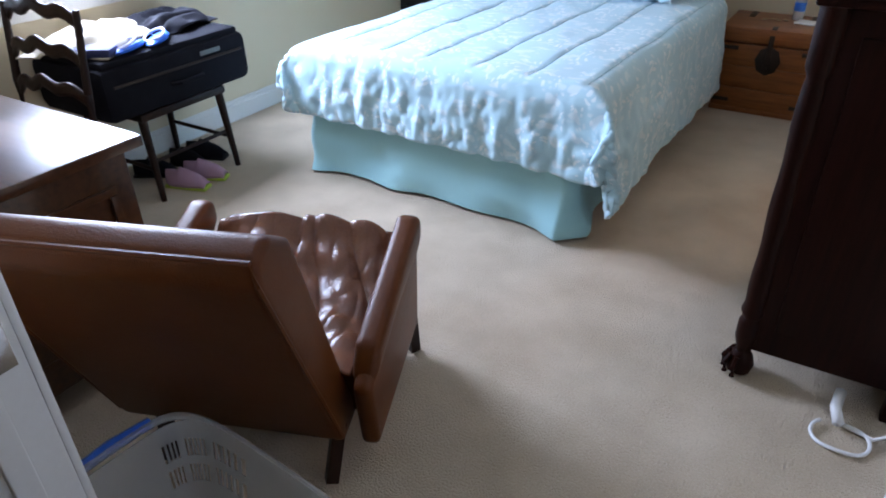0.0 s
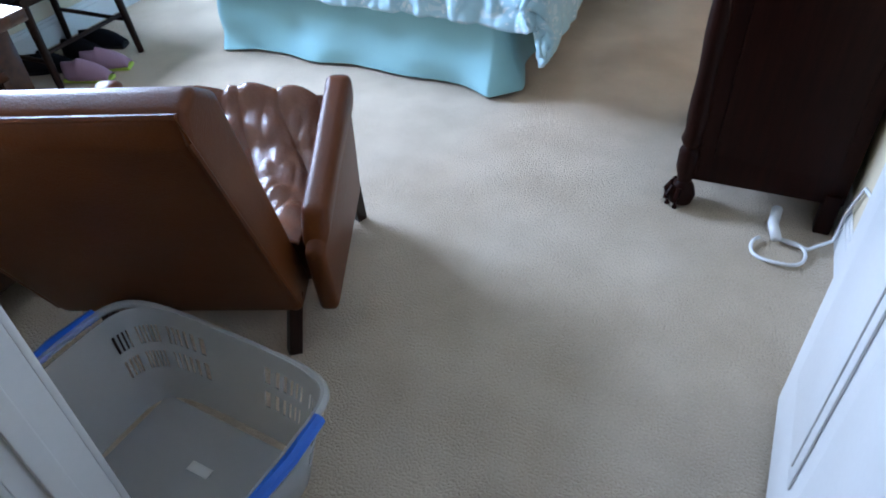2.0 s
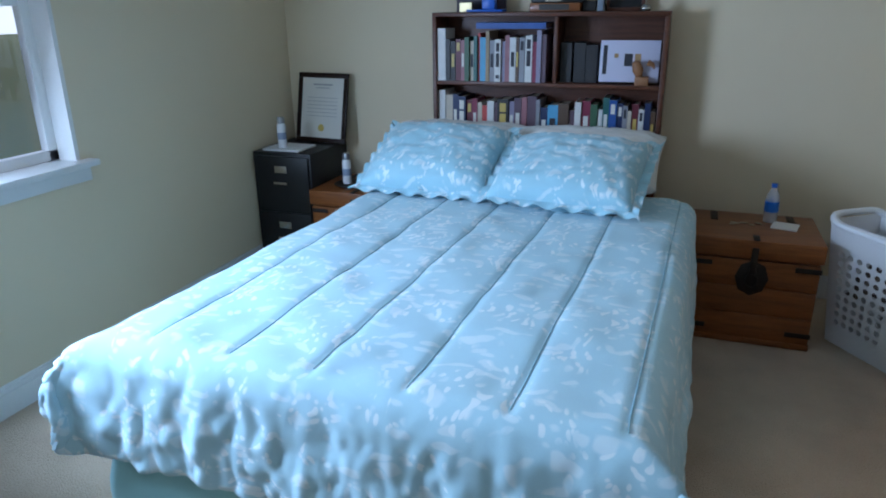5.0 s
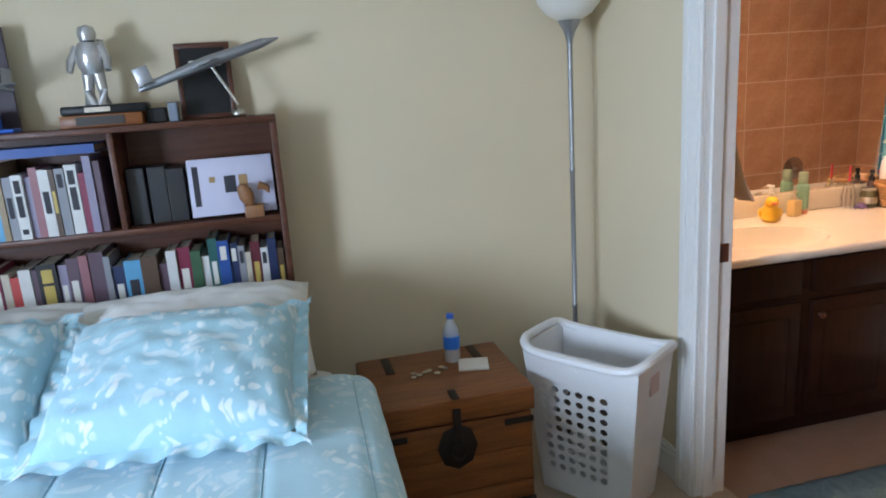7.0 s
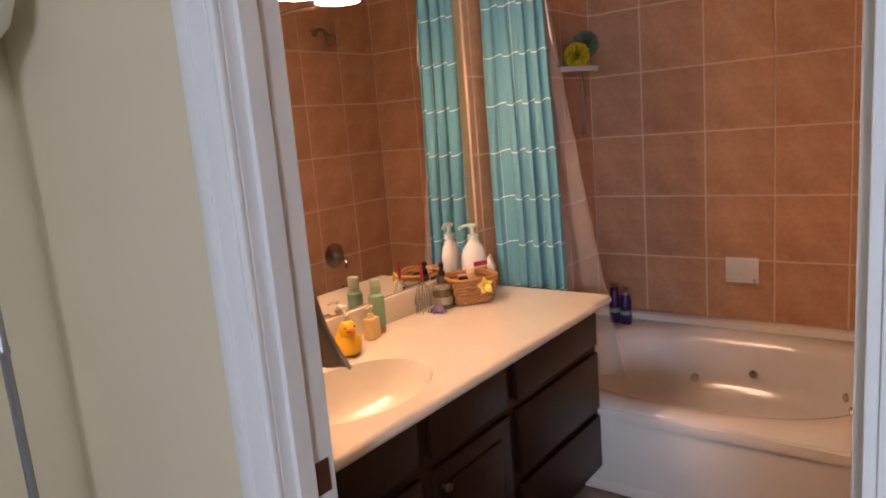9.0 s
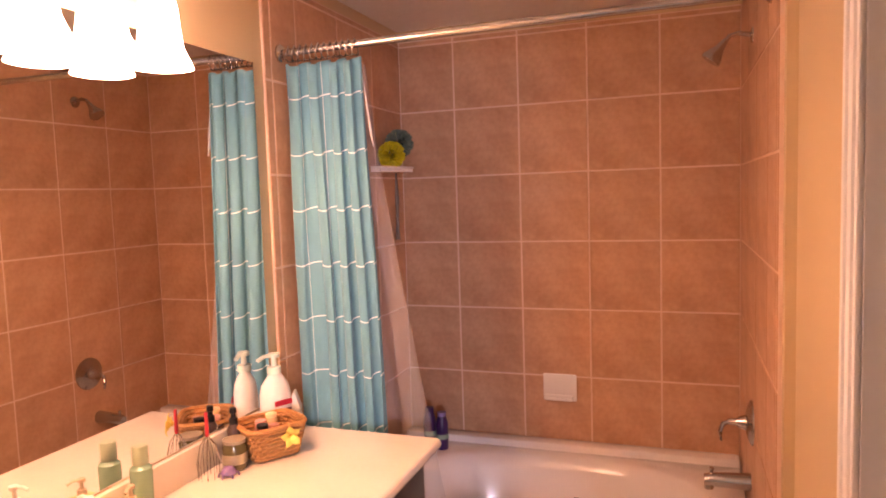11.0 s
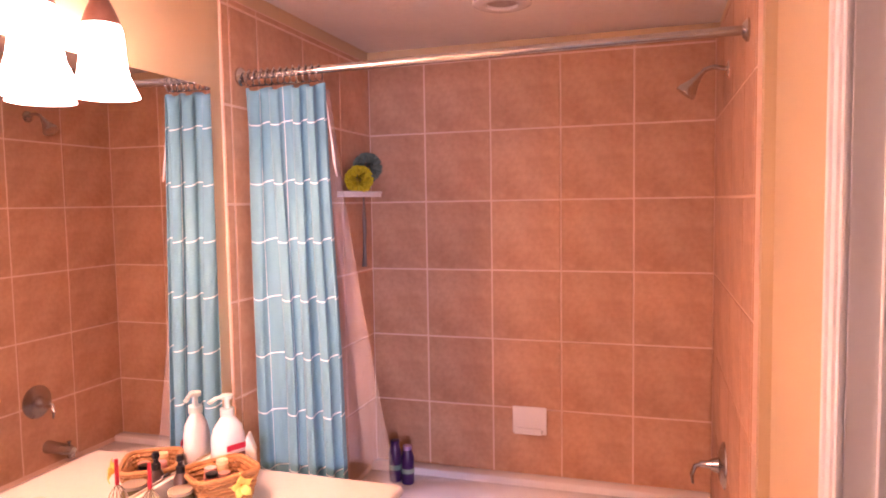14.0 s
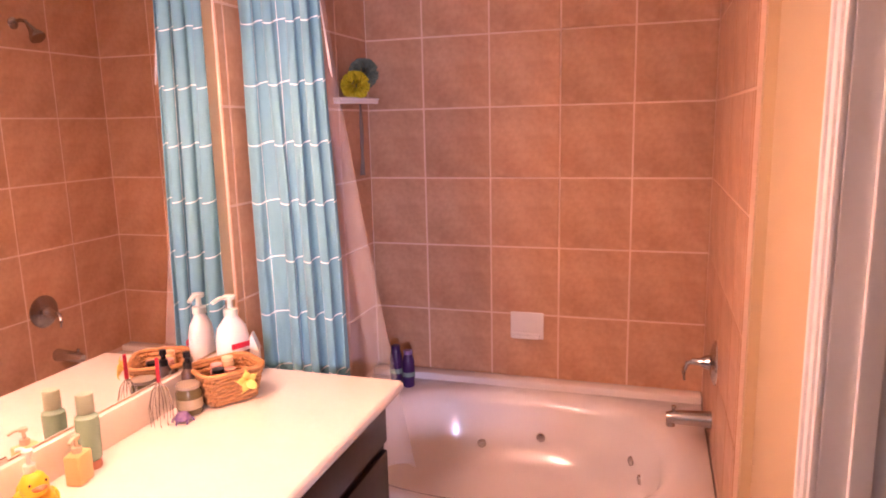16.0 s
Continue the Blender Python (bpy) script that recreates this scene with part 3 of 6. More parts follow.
part("backrest", slab(-0.40, 0.24, [(-0.33, 0.13), (-0.45, 0.12), (-0.74, 0.805), (-0.735, 0.86), (-0.665, 0.875), (-0.585, 0.825)], 0.02), LEATHER, chair)
part("piping", tube([(0.236, -0.455, 0.15), (0.236, -0.588, 0.46), (0.236, -0.737, 0.81), (0.228, -0.733, 0.855), (-0.39, -0.733, 0.855), (-0.397, -0.737, 0.81), (-0.397, -0.455, 0.15)], 0.006, 6), LEATHER, chair)
for sx in (-1, 1):
    x0, x1 = (0.265, 0.335) if sx > 0 else (-0.405, -0.335)
    part("side_panel", slab(x0 + 0.012, x1 - 0.008, [(-0.43, 0.10), (0.06, 0.14), (0.085, 0.30), (0.10, 0.46), (-0.28, 0.41), (-0.46, 0.32)], 0.02), LEATHER, chair)
    part("arm", slab(x0, x1, [(-0.44, 0.31), (-0.38, 0.40), (-0.1, 0.465), (0.09, 0.51), (0.125, 0.495), (0.13, 0.43), (0.09, 0.40), (-0.2, 0.37)], 0.024), LEATHER, chair, "smooth worn leather arm")
    for yy, lean in ((-0.42, -0.06), (0.06, 0.03)):
        bm = bmesh.new()
        tube([((x0 + x1) / 2 - sx * (0.08 if yy < 0 else 0), yy, 0.17), ((x0 + x1) / 2 - sx * (0.10 if yy < 0 else 0), yy + lean, 0.0)], 0.024, 4, bm)
        part("leg", bm, DARKWOOD, chair, "dark wooden leg")


def seat_at(u, v):
    x, t = (u - 0.5) * 0.59, v
    y = -0.42 + t * 0.60
    z = 0.365 + 0.075 * t - 0.055 * math.sin(math.pi * min(t * 1.15, 1)) + 0.03 * math.exp(-((t - 0.93) / 0.08) ** 2)
    if t > 0.9:
        z -= ((t - 0.9) / 0.1) ** 2 * 0.17
        y = -0.42 + 0.54 + (t - 0.9) * 0.12
    fold = abs(math.sin(17 * (x * 0.95 + (0.34 if x > 0 else -0.1) * t * (x + 0.1) * 3) + 1.5 * wav(x, t, 1.7, 9)))
    z += 0.027 * (fold ** 0.6 - 0.5) * (0.35 + 0.65 * math.sin(math.pi * min(t, 1))) + 0.014 * wav(x, t, 9, 3) - 0.03 * (abs(x) / 0.275) ** 4
    z -= 0.007 * max(0.0, 1 - abs(wav(x * 2.2, t * 0.5, 8, 21)) * 3.5) * math.sin(math.pi * min(t, 1))
    return Vector((x - 0.035, y, z))


part("seat_cushion", sheet(seat_at, 110, 110), CUSHION, chair, "creased glossy brown leather seat", smooth=True, thick=0.012)
part("seat_frame", boxes((-0.33, 0.262, -0.36, 0.10, 0.14, 0.27), bevel=0.02), LEATHER, chair)
part("front_flap", slab(-0.36, 0.30, [(0.105, 0.30), (0.135, 0.30), (0.15, 0.10), (0.135, 0.09)], 0.006), DARKWOOD, chair)

# ---- laundry basket of clear plastic ----
CLEAR = plain("clear_plastic", (0.66, 0.68, 0.69), 0.38, 0.0, 0.0, alpha=0.33)
basket = thing("laundry_basket", "translucent white plastic laundry basket with blue handles", "laundry basket", pose(0.495, 1.58, 0.0, 0, 0, -5))


def round_rect(a, hx, hy, e=4.0):
    c, s = math.cos(a), math.sin(a)
    return math.copysign(abs(c) ** (2 / e), c) * hx, math.copysign(abs(s) ** (2 / e), s) * hy


def tub_wall(hx0, hy0, hx1, hy1, h, n, rows, skip):
    bm = bmesh.new()
    g = []
    for j in range(rows + 1):
        v = j / rows
        g.append([])
        for i in range(n):
            a = 2 * math.pi * i / n
            px, py = round_rect(a, hx0 + (hx1 - hx0) * v, hy0 + (hy1 - hy0) * v, 4.5)
            g[-1].append(bm.verts.new((px, py, h * v * (1 + 0.0 * a))))
    for j in range(rows):
        for i in range(n):
            if not skip(i, j):
                bm.faces.new((g[j][i], g[j][(i + 1) % n], g[j + 1][(i + 1) % n], g[j + 1][i]))
    return bm


def basket_slots(i, j):
    a = 2 * math.pi * (i + 0.5) / 180
    c = abs(math.cos(a))
    block = (i % 15) in (2, 4, 6, 8, 10, 12) and c < 0.985
    return block and j in (4, 5, 7, 8)


part("basket_wall", tub_wall(0.245, 0.145, 0.305, 0.20, 0.26, 180, 11, basket_slots), CLEAR, basket, "pierced translucent wall", smooth=False, thick=0.003)
part("basket_floor", boxes((-0.225, 0.225, -0.125, 0.125, 0.001, 0.005), bevel=0.001), CLEAR, basket)
ring = []
for i in range(61):
    a = 2 * math.pi * i / 60
    px, py = round_rect(a, 0.312, 0.207, 4.5)
    ring.append((px, py, 0.262 + 0.018 * math.cos(2 * a)))
part("rim", tube(ring, 0.010, 8), CLEAR, basket)
for sx in (-1, 1):
    part("handle", tube([(sx * 0.318, -0.10, 0.277), (sx * 0.326, 0, 0.280), (sx * 0.318, 0.10, 0.277)], 0.015, 8), BLUEPLASTIC, basket, "bright blue plastic handle grip")
part("sticker", boxes((-0.03, 0.03, -0.012, 0.012, 0.0055, 0.0065)), plain("sticker_white", (0.7, 0.7, 0.68), 0.6), basket, "small white torn sticker")

# ---- desk, desk chair, chair with the suitcase ----
desk = thing("writing_desk", "low walnut desk with a glossy top", "desk", pose(-0.30, 2.20, 0))
part("desktop", boxes((-0.80, 0.0, -0.80, 0.0, 0.715, 0.75), bevel=0.006), DESKWOOD, desk, "polished reflective wooden top")
part("side_panel", boxes((-0.06, -0.03, -0.76, -0.05, 0.09, 0.714), bevel=0.003), DESKWOOD, desk)
part("panel_moulding", boxes((-0.029, -0.018, -0.70, -0.11, 0.60, 0.625), (-0.029, -0.018, -0.70, -0.11, 0.18, 0.205), (-0.029, -0.018, -0.70, -0.675, 0.206, 0.599), (-0.029, -0.018, -0.135, -0.11, 0.206, 0.599), bevel=0.003), DESKWOOD, desk)
part("back_panel", boxes((-0.74, -0.065, -0.045, -0.03, 0.09, 0.714), bevel=0.002), DESKWOOD, desk)
part("side_panel", boxes((-0.77, -0.745, -0.76, -0.03, 0.09, 0.714), bevel=0.003), DESKWOOD, desk)
for lx in (-0.75, -0.045):
    for ly in (-0.73, -0.055):
        part("leg", boxes((lx - 0.022, lx + 0.022, ly - 0.022, ly + 0.022, 0, 0.09), bevel=0.004), DESKWOOD, desk)


def wooden_chair(name, label, m, back):
    c = thing(name, label, "chair", m)
    part("seat", boxes((-0.25, 0.25, -0.24, 0.24, 0.39, 0.43), bevel=0.012), DARKWOOD, c)
    for lx, ly in ((-0.225, -0.21), (0.225, -0.21), (-0.225, 0.21), (0.225, 0.21)):
        rear = ly > 0
        pts = [(lx * 1.06, ly + (0.03 if rear else -0.02), 0), (lx, ly, 0.39)] + ([(lx, ly + 0.02, 0.6), (lx, ly + 0.07, 0.92)] if rear and back else [])
        part("leg", tube(pts, 0.018, 10, radii=[0.014, 0.021] + [0.018, 0.014] * (1 if len(pts) > 2 else 0)), DARKWOOD, c)
    for z, a, b in ((0.16, (-0.235, -0.215), (-0.235, 0.225)), (0.16, (0.235, -0.215), (0.235, 0.225)), (0.19, (-0.23, 0.215), (0.23, 0.215))):
        part("stretcher", tube([(*a, z), (*b, z)], 0.010, 8), DARKWOOD, c)
    if back:
        for z, dy in ((0.60, 0.02), (0.75, 0.045), (0.90, 0.07)):
            def rail(u, v, z=z, dy=dy):
                x = (u - 0.5) * 0.46
                arch = 0.05 * math.cos(x * math.pi / 0.46) + 0.012 * math.cos(x * 6 * math.pi / 0.46)
                return Vector((x, 0.21 + dy - 0.03 * math.cos(x * math.pi / 0.46), z + arch - 0.05 + v * 0.055))
            part("back_rail", sheet(rail, 24, 3), DARKWOOD, c, smooth=True, thick=0.016)
    return c


wooden_chair("desk_chair", "dark ladder-back wooden chair behind the desk", pose(-1.42, 2.36, 0, 0, 0, 4), True)
wooden_chair("side_chair", "dark wooden chair used as a luggage stand", pose(-1.485, 3.08, 0, 0, 0, -90), False)
case = thing("suitcase", "black soft suitcase lying on a wooden chair", "suitcase", pose(-1.475, 3.09, 0.431))
part("shell", boxes((-0.255, 0.265, -0.42, 0.40, 0.0, 0.24), bevel=0.045), BLACK, case)
part("flap", boxes((-0.23, 0.24, -0.39, 0.37, 0.225, 0.262), bevel=0.016), BLACK, case)
part("zipper", tube([(0.267, -0.37, 0.16), (0.268, 0.35, 0.16)], 0.006, 6), IRON, case)
part("handle", tube([(0.265, -0.09, 0.10), (0.30, -0.06, 0.105), (0.30, 0.06, 0.105), (0.265, 0.09, 0.10)], 0.011, 8), BLACK, case)
part("label_patch", boxes((0.262, 0.268, 0.10, 0.22, 0.18, 0.20), bevel=0.002), plain("grey_patch", (0.1, 0.12, 0.12), 0.6), case)


def heap(name, label, cat, m, w, d, h, mat_, seed, folds=9):
    def f(u, v):
        a, b = (u - 0.5) * 2, (v - 0.5) * 2
        e = max(0, 1 - (abs(a) ** 2.5 + abs(b) ** 2.5) / 1.15)
        rim = 1 + 0.22 * wav(math.atan2(b, a), 0, 2.2, seed)
        z = h * e ** 0.5 * (0.8 + 0.3 * wav(a, b, 2, seed)) + 0.022 * math.sin(folds * a + 3 * wav(a, b, 2, seed + 1)) * e ** 0.4
        return Vector((a * w * rim, b * d * rim, max(z, 0.002)))
    return tagged(finish(name, sheet(f, 44, 44), mat_, True, 0.006, m), label, cat)


heap("folded_clothes", "pale beige clothes thrown on the suitcase", "clothes", pose(-1.53, 2.90, 0.700, 0, 0, 25), 0.20, 0.26, 0.07, material("beige_cloth", (0.50, 0.44, 0.34), (0.38, 0.33, 0.25), 0.9, scale=10, fine=300, bump=0.4), 3)
heap("dark_jacket", "black crumpled jacket on the suitcase", "jacket", pose(-1.54, 3.28, 0.698, 0, 0, 10), 0.18, 0.20, 0.06, BLACK, 8)
for k, (x, y) in enumerate(((-1.30, 2.90), (-1.31, 3.06))):
    san = thing("sandal", "blue sandal with a pale strap lying on the suitcase", "sandal", pose(x, y, 0.697, 0, -12, 20 + 15 * k), "sandals")
    part("sole", lathe([(0.0, 0), (0.05, 0.002), (0.058, 0.012), (0.05, 0.024), (0, 0.026)], 20, m=Matrix.Diagonal((0.8, 1.9, 1, 1))), BLUEPLASTIC, san)
    part("strap", tube([(0.045 * math.cos(a), -0.02 + 0.06 * math.sin(a), 0.036 + 0.012 * math.sin(a)) for a in [i * math.pi / 10 for i in range(21)]], 0.006, 6), plain("pale_strap", (0.62, 0.6, 0.8), 0.5), san)
tagged(finish("pouch", boxes((-0.09, 0.09, -0.05, 0.05, 0, 0.045), bevel=0.02), material("navy_cloth", (0.02, 0.03, 0.12), (0.015, 0.02, 0.08), 0.7), "auto", 0, pose(-1.34, 2.76, 0.697, 0, 0, 30)), "small navy pouch on the suitcase", "pouch")


def shoe(m, upper, sole, label):
    s = thing("shoe", label, "shoe", m @ Matrix.Diagonal((0.85, 0.85, 0.85, 1)), "shoes under the chair")
    def f(u, v):
        t, a = u, v * math.pi
        w = 0.036 + 0.012 * math.sin(math.pi * min(1, t * 1.1)) - 0.012 * (t < 0.08)
        h = 0.085 * (1 - t) ** 0.7 + 0.042 if t > 0.35 else 0.085
        h *= math.sin(math.pi * min(1, 0.25 + 0.75 * (1 - t ** 6)) / 1.0 * 0.5)
        return Vector((w * math.cos(a), t * 0.25, 0.02 + max(0.0, math.sin(a)) * h))
    part("upper", sheet(f, 22, 14), upper, s, smooth=True, thick=0.004)
    part("sole", boxes((-0.042, 0.042, -0.008, 0.255, 0.0, 0.022), bevel=0.009), sole, s)
    laces = bmesh.new()
    for i in range(4):
        tube([(-0.018, 0.10 + i * 0.022, 0.10 - i * 0.009), (0, 0.105 + i * 0.022, 0.108 - i * 0.009), (0.018, 0.10 + i * 0.022, 0.10 - i * 0.009)], 0.0035, 5, laces)
    part("laces", laces, PLASTIC, s)
    return s


pinkm, limem = plain("pink_mesh", (0.36, 0.22, 0.30), 0.7), plain("lime_rubber", (0.45, 0.62, 0.08), 0.5)
shoe(pose(-1.36, 2.97, 0, 0, 0, -72), pinkm, limem, "pink and white running shoe with a lime sole")
shoe(pose(-1.36, 3.08, 0, 0, 0, -66), pinkm, limem, "pink and white running shoe with a lime sole")
shoe(pose(-1.56, 3.16, 0, 0, 0, -80), BLACK, BLACKPAINT, "black shoe under the chair")
shoe(pose(-1.56, 3.27, 0, 0, 0, -70), BLACK, BLACKPAINT, "black shoe under the chair")
shoe(pose(-1.60, 2.96, 0, 0, 0, -60), BLACK, BLACKPAINT, "black shoe under the chair")

# ---- bookcase and what stands in and on it ----
KX0, KX1, KY0, KY1, KT = -0.71, 0.497, 5.84, 6.062, 1.453
case_ = thing("bookcase", "brown wooden bookcase full of books behind the bed", "bookcase")
part("side", boxes((KX0, KX0 + 0.022, KY0, KY1, 0, KT - 0.022), bevel=0.002), SHELFWOOD, case_)
part("side", boxes((KX1 - 0.022, KX1, KY0, KY1, 0, KT - 0.022), bevel=0.002), SHELFWOOD, case_)
part("top", boxes((KX0, KX1, KY0 - 0.002, KY1, KT - 0.021, KT), bevel=0.003), SHELFWOOD, case_)
part("back", boxes((KX0 + 0.022, KX1 - 0.022, KY1 - 0.01, KY1 - 0.002, 0.02, KT - 0.022)), SHELFWOOD, case_)
for z in (0.08, 0.43, 0.775, 1.103):
    part("shelf", boxes((KX0 + 0.0225, KX1 - 0.0225, KY0 + 0.004, KY1 - 0.011, z - 0.02, z), bevel=0.002), SHELFWOOD, case_)
part("divider", boxes((-0.055, -0.037, KY0 + 0.006, KY1 - 0.011, 1.1035, KT - 0.022), bevel=0.001), SHELFWOOD, case_)
COVERS = {}
PAGES = material("paper_edge", (0.62, 0.58, 0.48), (0.55, 0.5, 0.4), 0.9, scale=60, fine=300)


def cover(c):
    if c not in COVERS:
        COVERS[c] = material("cover", c, tuple(v * 0.8 for v in c), 0.45, scale=20, fine=200, bump=0.05)
    return COVERS[c]


BAR_LIGHT, BAR_DARK, BAR_GOLD = plain("pale_ink", (0.7, 0.68, 0.62), 0.6), plain("dark_ink", (0.03, 0.03, 0.04), 0.6), plain("gold_ink", (0.55, 0.4, 0.1), 0.4)
TONES = {"white": (0.72, 0.72, 0.70), "cream": (0.6, 0.53, 0.42), "maroon": (0.13, 0.015, 0.03), "black": (0.015, 0.014, 0.016), "navy": (0.015, 0.03, 0.10), "red": (0.55, 0.06, 0.05),
         "teal": (0.02, 0.13, 0.12), "blue": (0.02, 0.09, 0.35), "sky": (0.10, 0.38, 0.62), "brown": (0.10, 0.055, 0.03), "grey": (0.28, 0.29, 0.32), "green": (0.04, 0.12, 0.06), "rose": (0.34, 0.14, 0.16),
         "lilac": (0.30, 0.27, 0.38), "tan": (0.35, 0.25, 0.14), "wine": (0.24, 0.02, 0.06), "plum": (0.12, 0.07, 0.10)}


def book(x, z, w, h, d, tone, bars="", lean=0.0):
    b = thing("book", f"{tone} book standing upright in the bookcase", "book", pose(x + w / 2, KY0 + 0.012 + 0.022 * rnd.random(), z + 0.0005, 0, lean, 0), "books in the bookcase")
    bm = boxes((-w / 2, w / 2, 0, 0.006, 0, h), (-w / 2, -w / 2 + 0.0025, 0.006, d, 0, h), (w / 2 - 0.0025, w / 2, 0.006, d, 0, h))
    part("cover", bm, cover(TONES[tone]), b, smooth=False)
    part("page_block", boxes((-w / 2 + 0.003, w / 2 - 0.003, 0.0065, d - 0.004, 0.003, h - 0.004)), PAGES, b, smooth=False)
    ink = BAR_DARK if tone in ("white", "cream", "sky", "tan", "grey") else (BAR_GOLD if tone in ("maroon", "brown", "green", "black") else BAR_LIGHT)
    for c in bars:
        z0, z1 = {"t": (0.72, 0.92), "m": (0.35, 0.68), "b": (0.08, 0.16)}[c]
        part("spine_title", boxes((-w * 0.28, w * 0.28, -0.0012, 0.0002, h * z0, h * z1)), ink, b, "unreadable spine lettering", smooth=False)


def row(x, end, z, spec):
    for tone, w, h, bars in spec:
        if x + w > end:
            break
        book(x, z, w - 0.0015, h, 0.15 + 0.03 * rnd.random(), tone, bars)
        x += w


row(KX0 + 0.024, -0.06, 1.103, [("white", 0.046, 0.27, ""), ("black", 0.026, 0.215, ""), ("black", 0.028, 0.205, "m"), ("maroon", 0.03, 0.215, "t"), ("rose", 0.022, 0.21, "m"), ("green", 0.026, 0.225, ""),
    ("cream", 0.024, 0.205, "m"), ("teal", 0.02, 0.23, ""), ("red", 0.014, 0.245, ""), ("sky", 0.034, 0.225, ""), ("tan", 0.02, 0.255, ""), ("grey", 0.028, 0.21, "m"), ("white", 0.034, 0.215, "mtb"), ("lilac", 0.02, 0.205, ""),
    ("rose", 0.026, 0.235, ""), ("white", 0.034, 0.225, "m"), ("brown", 0.018, 0.225, "m"), ("grey", 0.03, 0.225, "t"), ("white", 0.038, 0.235, "tm"), ("wine", 0.022, 0.205, ""), ("lilac", 0.026, 0.26, ""), ("plum", 0.024, 0.24, "")])
row(KX0 + 0.024, KX1 - 0.024, 0.775, [("white", 0.04, 0.275, ""), ("cream", 0.044, 0.25, ""), ("navy", 0.03, 0.255, "m"), ("navy", 0.046, 0.245, "tm"), ("maroon", 0.034, 0.225, "t"), ("wine", 0.03, 0.235, "m"), ("cream", 0.026, 0.215, ""), ("red", 0.03, 0.2, ""),
    ("white", 0.038, 0.225, ""), ("plum", 0.018, 0.22, ""), ("black", 0.062, 0.235, "tm"), ("lilac", 0.03, 0.225, "m"), ("plum", 0.04, 0.245, "m"), ("rose", 0.03, 0.25, ""), ("plum", 0.05, 0.255, ""), ("grey", 0.022, 0.24, ""), ("navy", 0.04, 0.2, "m"),
    ("sky", 0.056, 0.215, "m"), ("brown", 0.056, 0.225, "b"), ("plum", 0.03, 0.19, ""), ("white", 0.034, 0.235, "b"), ("wine", 0.046, 0.24, "m"), ("green", 0.036, 0.225, ""), ("white", 0.026, 0.2, ""), ("teal", 0.032, 0.26, "m"), ("blue", 0.04, 0.25, "t"), ("navy", 0.03, 0.235, "t"), ("grey", 0.024, 0.225, "tb"), ("cream", 0.02, 0.2, ""), ("maroon", 0.034, 0.235, "m"), ("white", 0.026, 0.21, "t"), ("navy", 0.032, 0.24, "b"), ("brown", 0.024, 0.2, "m"), ("plum", 0.03, 0.225, "t")])
flat = thing("book", "large blue book lying flat on top of other books", "book", pose(-0.30, 5.855, 1.372, 0, 0, 0), "books in the bookcase")
part("cover", boxes((-0.17, 0.20, 0, 0.17, 0, 0.004), (-0.17, 0.20, 0, 0.17, 0.026, 0.03), (-0.17, 0.20, 0, 0.005, 0.004, 0.026)), cover(TONES["blue"]), flat)
part("page_block", boxes((-0.168, 0.198, 0.0055, 0.168, 0.0042, 0.0258)), PAGES, flat)
for k, (x, z, h) in enumerate(((-0.03, 1.103, 0.2), (0.04, 1.103, 0.2), (0.10, 1.103, 0.19))):
    tagged(finish("album", boxes((x, x + 0.06, KY0 + 0.07, KY1 - 0.02, z + 0.0005, z + h), bevel=0.003), cover(TONES["black"])), "dark album standing in the bookcase", "album", "albums")
mug_box = thing("picture_box", "white printed gift box lying in the bookcase", "box", pose(0.315, 5.875, 1.1035, -8, 0, 2))
part("carton", boxes((-0.14, 0.15, 0, 0.05, 0.012, 0.215), bevel=0.002), plain("lilac_card", (0.56, 0.56, 0.70), 0.4), mug_box)
for r in ((-0.125, -0.105, 0.05, 0.19), (-0.02, 0.02, 0.09, 0.15)):
    part("printed_patch", boxes((r[0], r[1], -0.0015, 0, r[2], r[3])), BAR_DARK, mug_box)
PRINT_TAN = plain("print_tan", (0.35, 0.22, 0.1), 0.5)
for r in ((0.03, 0.06, 0.10, 0.15), (-0.07, -0.05, 0.13, 0.15)):
    part("printed_patch", boxes((r[0], r[1], -0.0015, 0, r[2], r[3])), PRINT_TAN, mug_box)
figurine = bmesh.new()
lathe([(0.0, 0.125), (0.016, 0.12), (0.024, 0.10), (0.026, 0.075), (0.018, 0.05), (0.012, 0.042)], 14, figurine, Matrix.Rotation(radians(-18), 4, "Y"))
box(figurine, -0.035, 0.03, -0.028, 0.028, 0, 0.042, bevel=0.003)
tube([(0.02, 0, 0.11), (0.045, 0, 0.10), (0.055, 0, 0.08)], 0.012, 8, figurine, radii=[0.016, 0.012, 0.004])
tagged(finish("bird_figurine", figurine, material("carved_wood", (0.36, 0.16, 0.06), (0.2, 0.09, 0.04), 0.5), "auto", 0, pose(0.39, 5.857, 1.1035)), "small carved bird figurine on a wooden block", "figurine")


def model_plane(name, label, m, span, length):
    p = thing(name, label, "model airplane", m)
    part("fuselage", tube([(-length / 2, 0, 0), (-length * 0.4, 0, 0.004), (0, 0, 0.006), (length * 0.38, 0, 0), (length / 2, 0, -0.004)], 0.02, 12, radii=[0.006, 0.014, 0.021, 0.016, 0.003]), SILVER, p)
    part("wing", slab_flat([(0.05, 0.01), (0.01, span / 2), (-0.03, span / 2), (-0.07, 0.01), (-0.03, -span / 2), (0.01, -span / 2)], 0.0, 0.007), SILVER, p, "long pale grey wing")
    part("tailplane", slab_flat([(-length * 0.36, 0.005), (-length * 0.43, 0.07), (-length * 0.47, 0.07), (-length * 0.47, -0.07), (-length * 0.43, -0.07), (-length * 0.36, -0.005)], 0.006, 0.004), SILVER, p)
    part("tail_fin", boxes((-length * 0.48, -length * 0.38, -0.003, 0.003, 0.004, 0.07), bevel=0.002), SILVER, p)
    return p


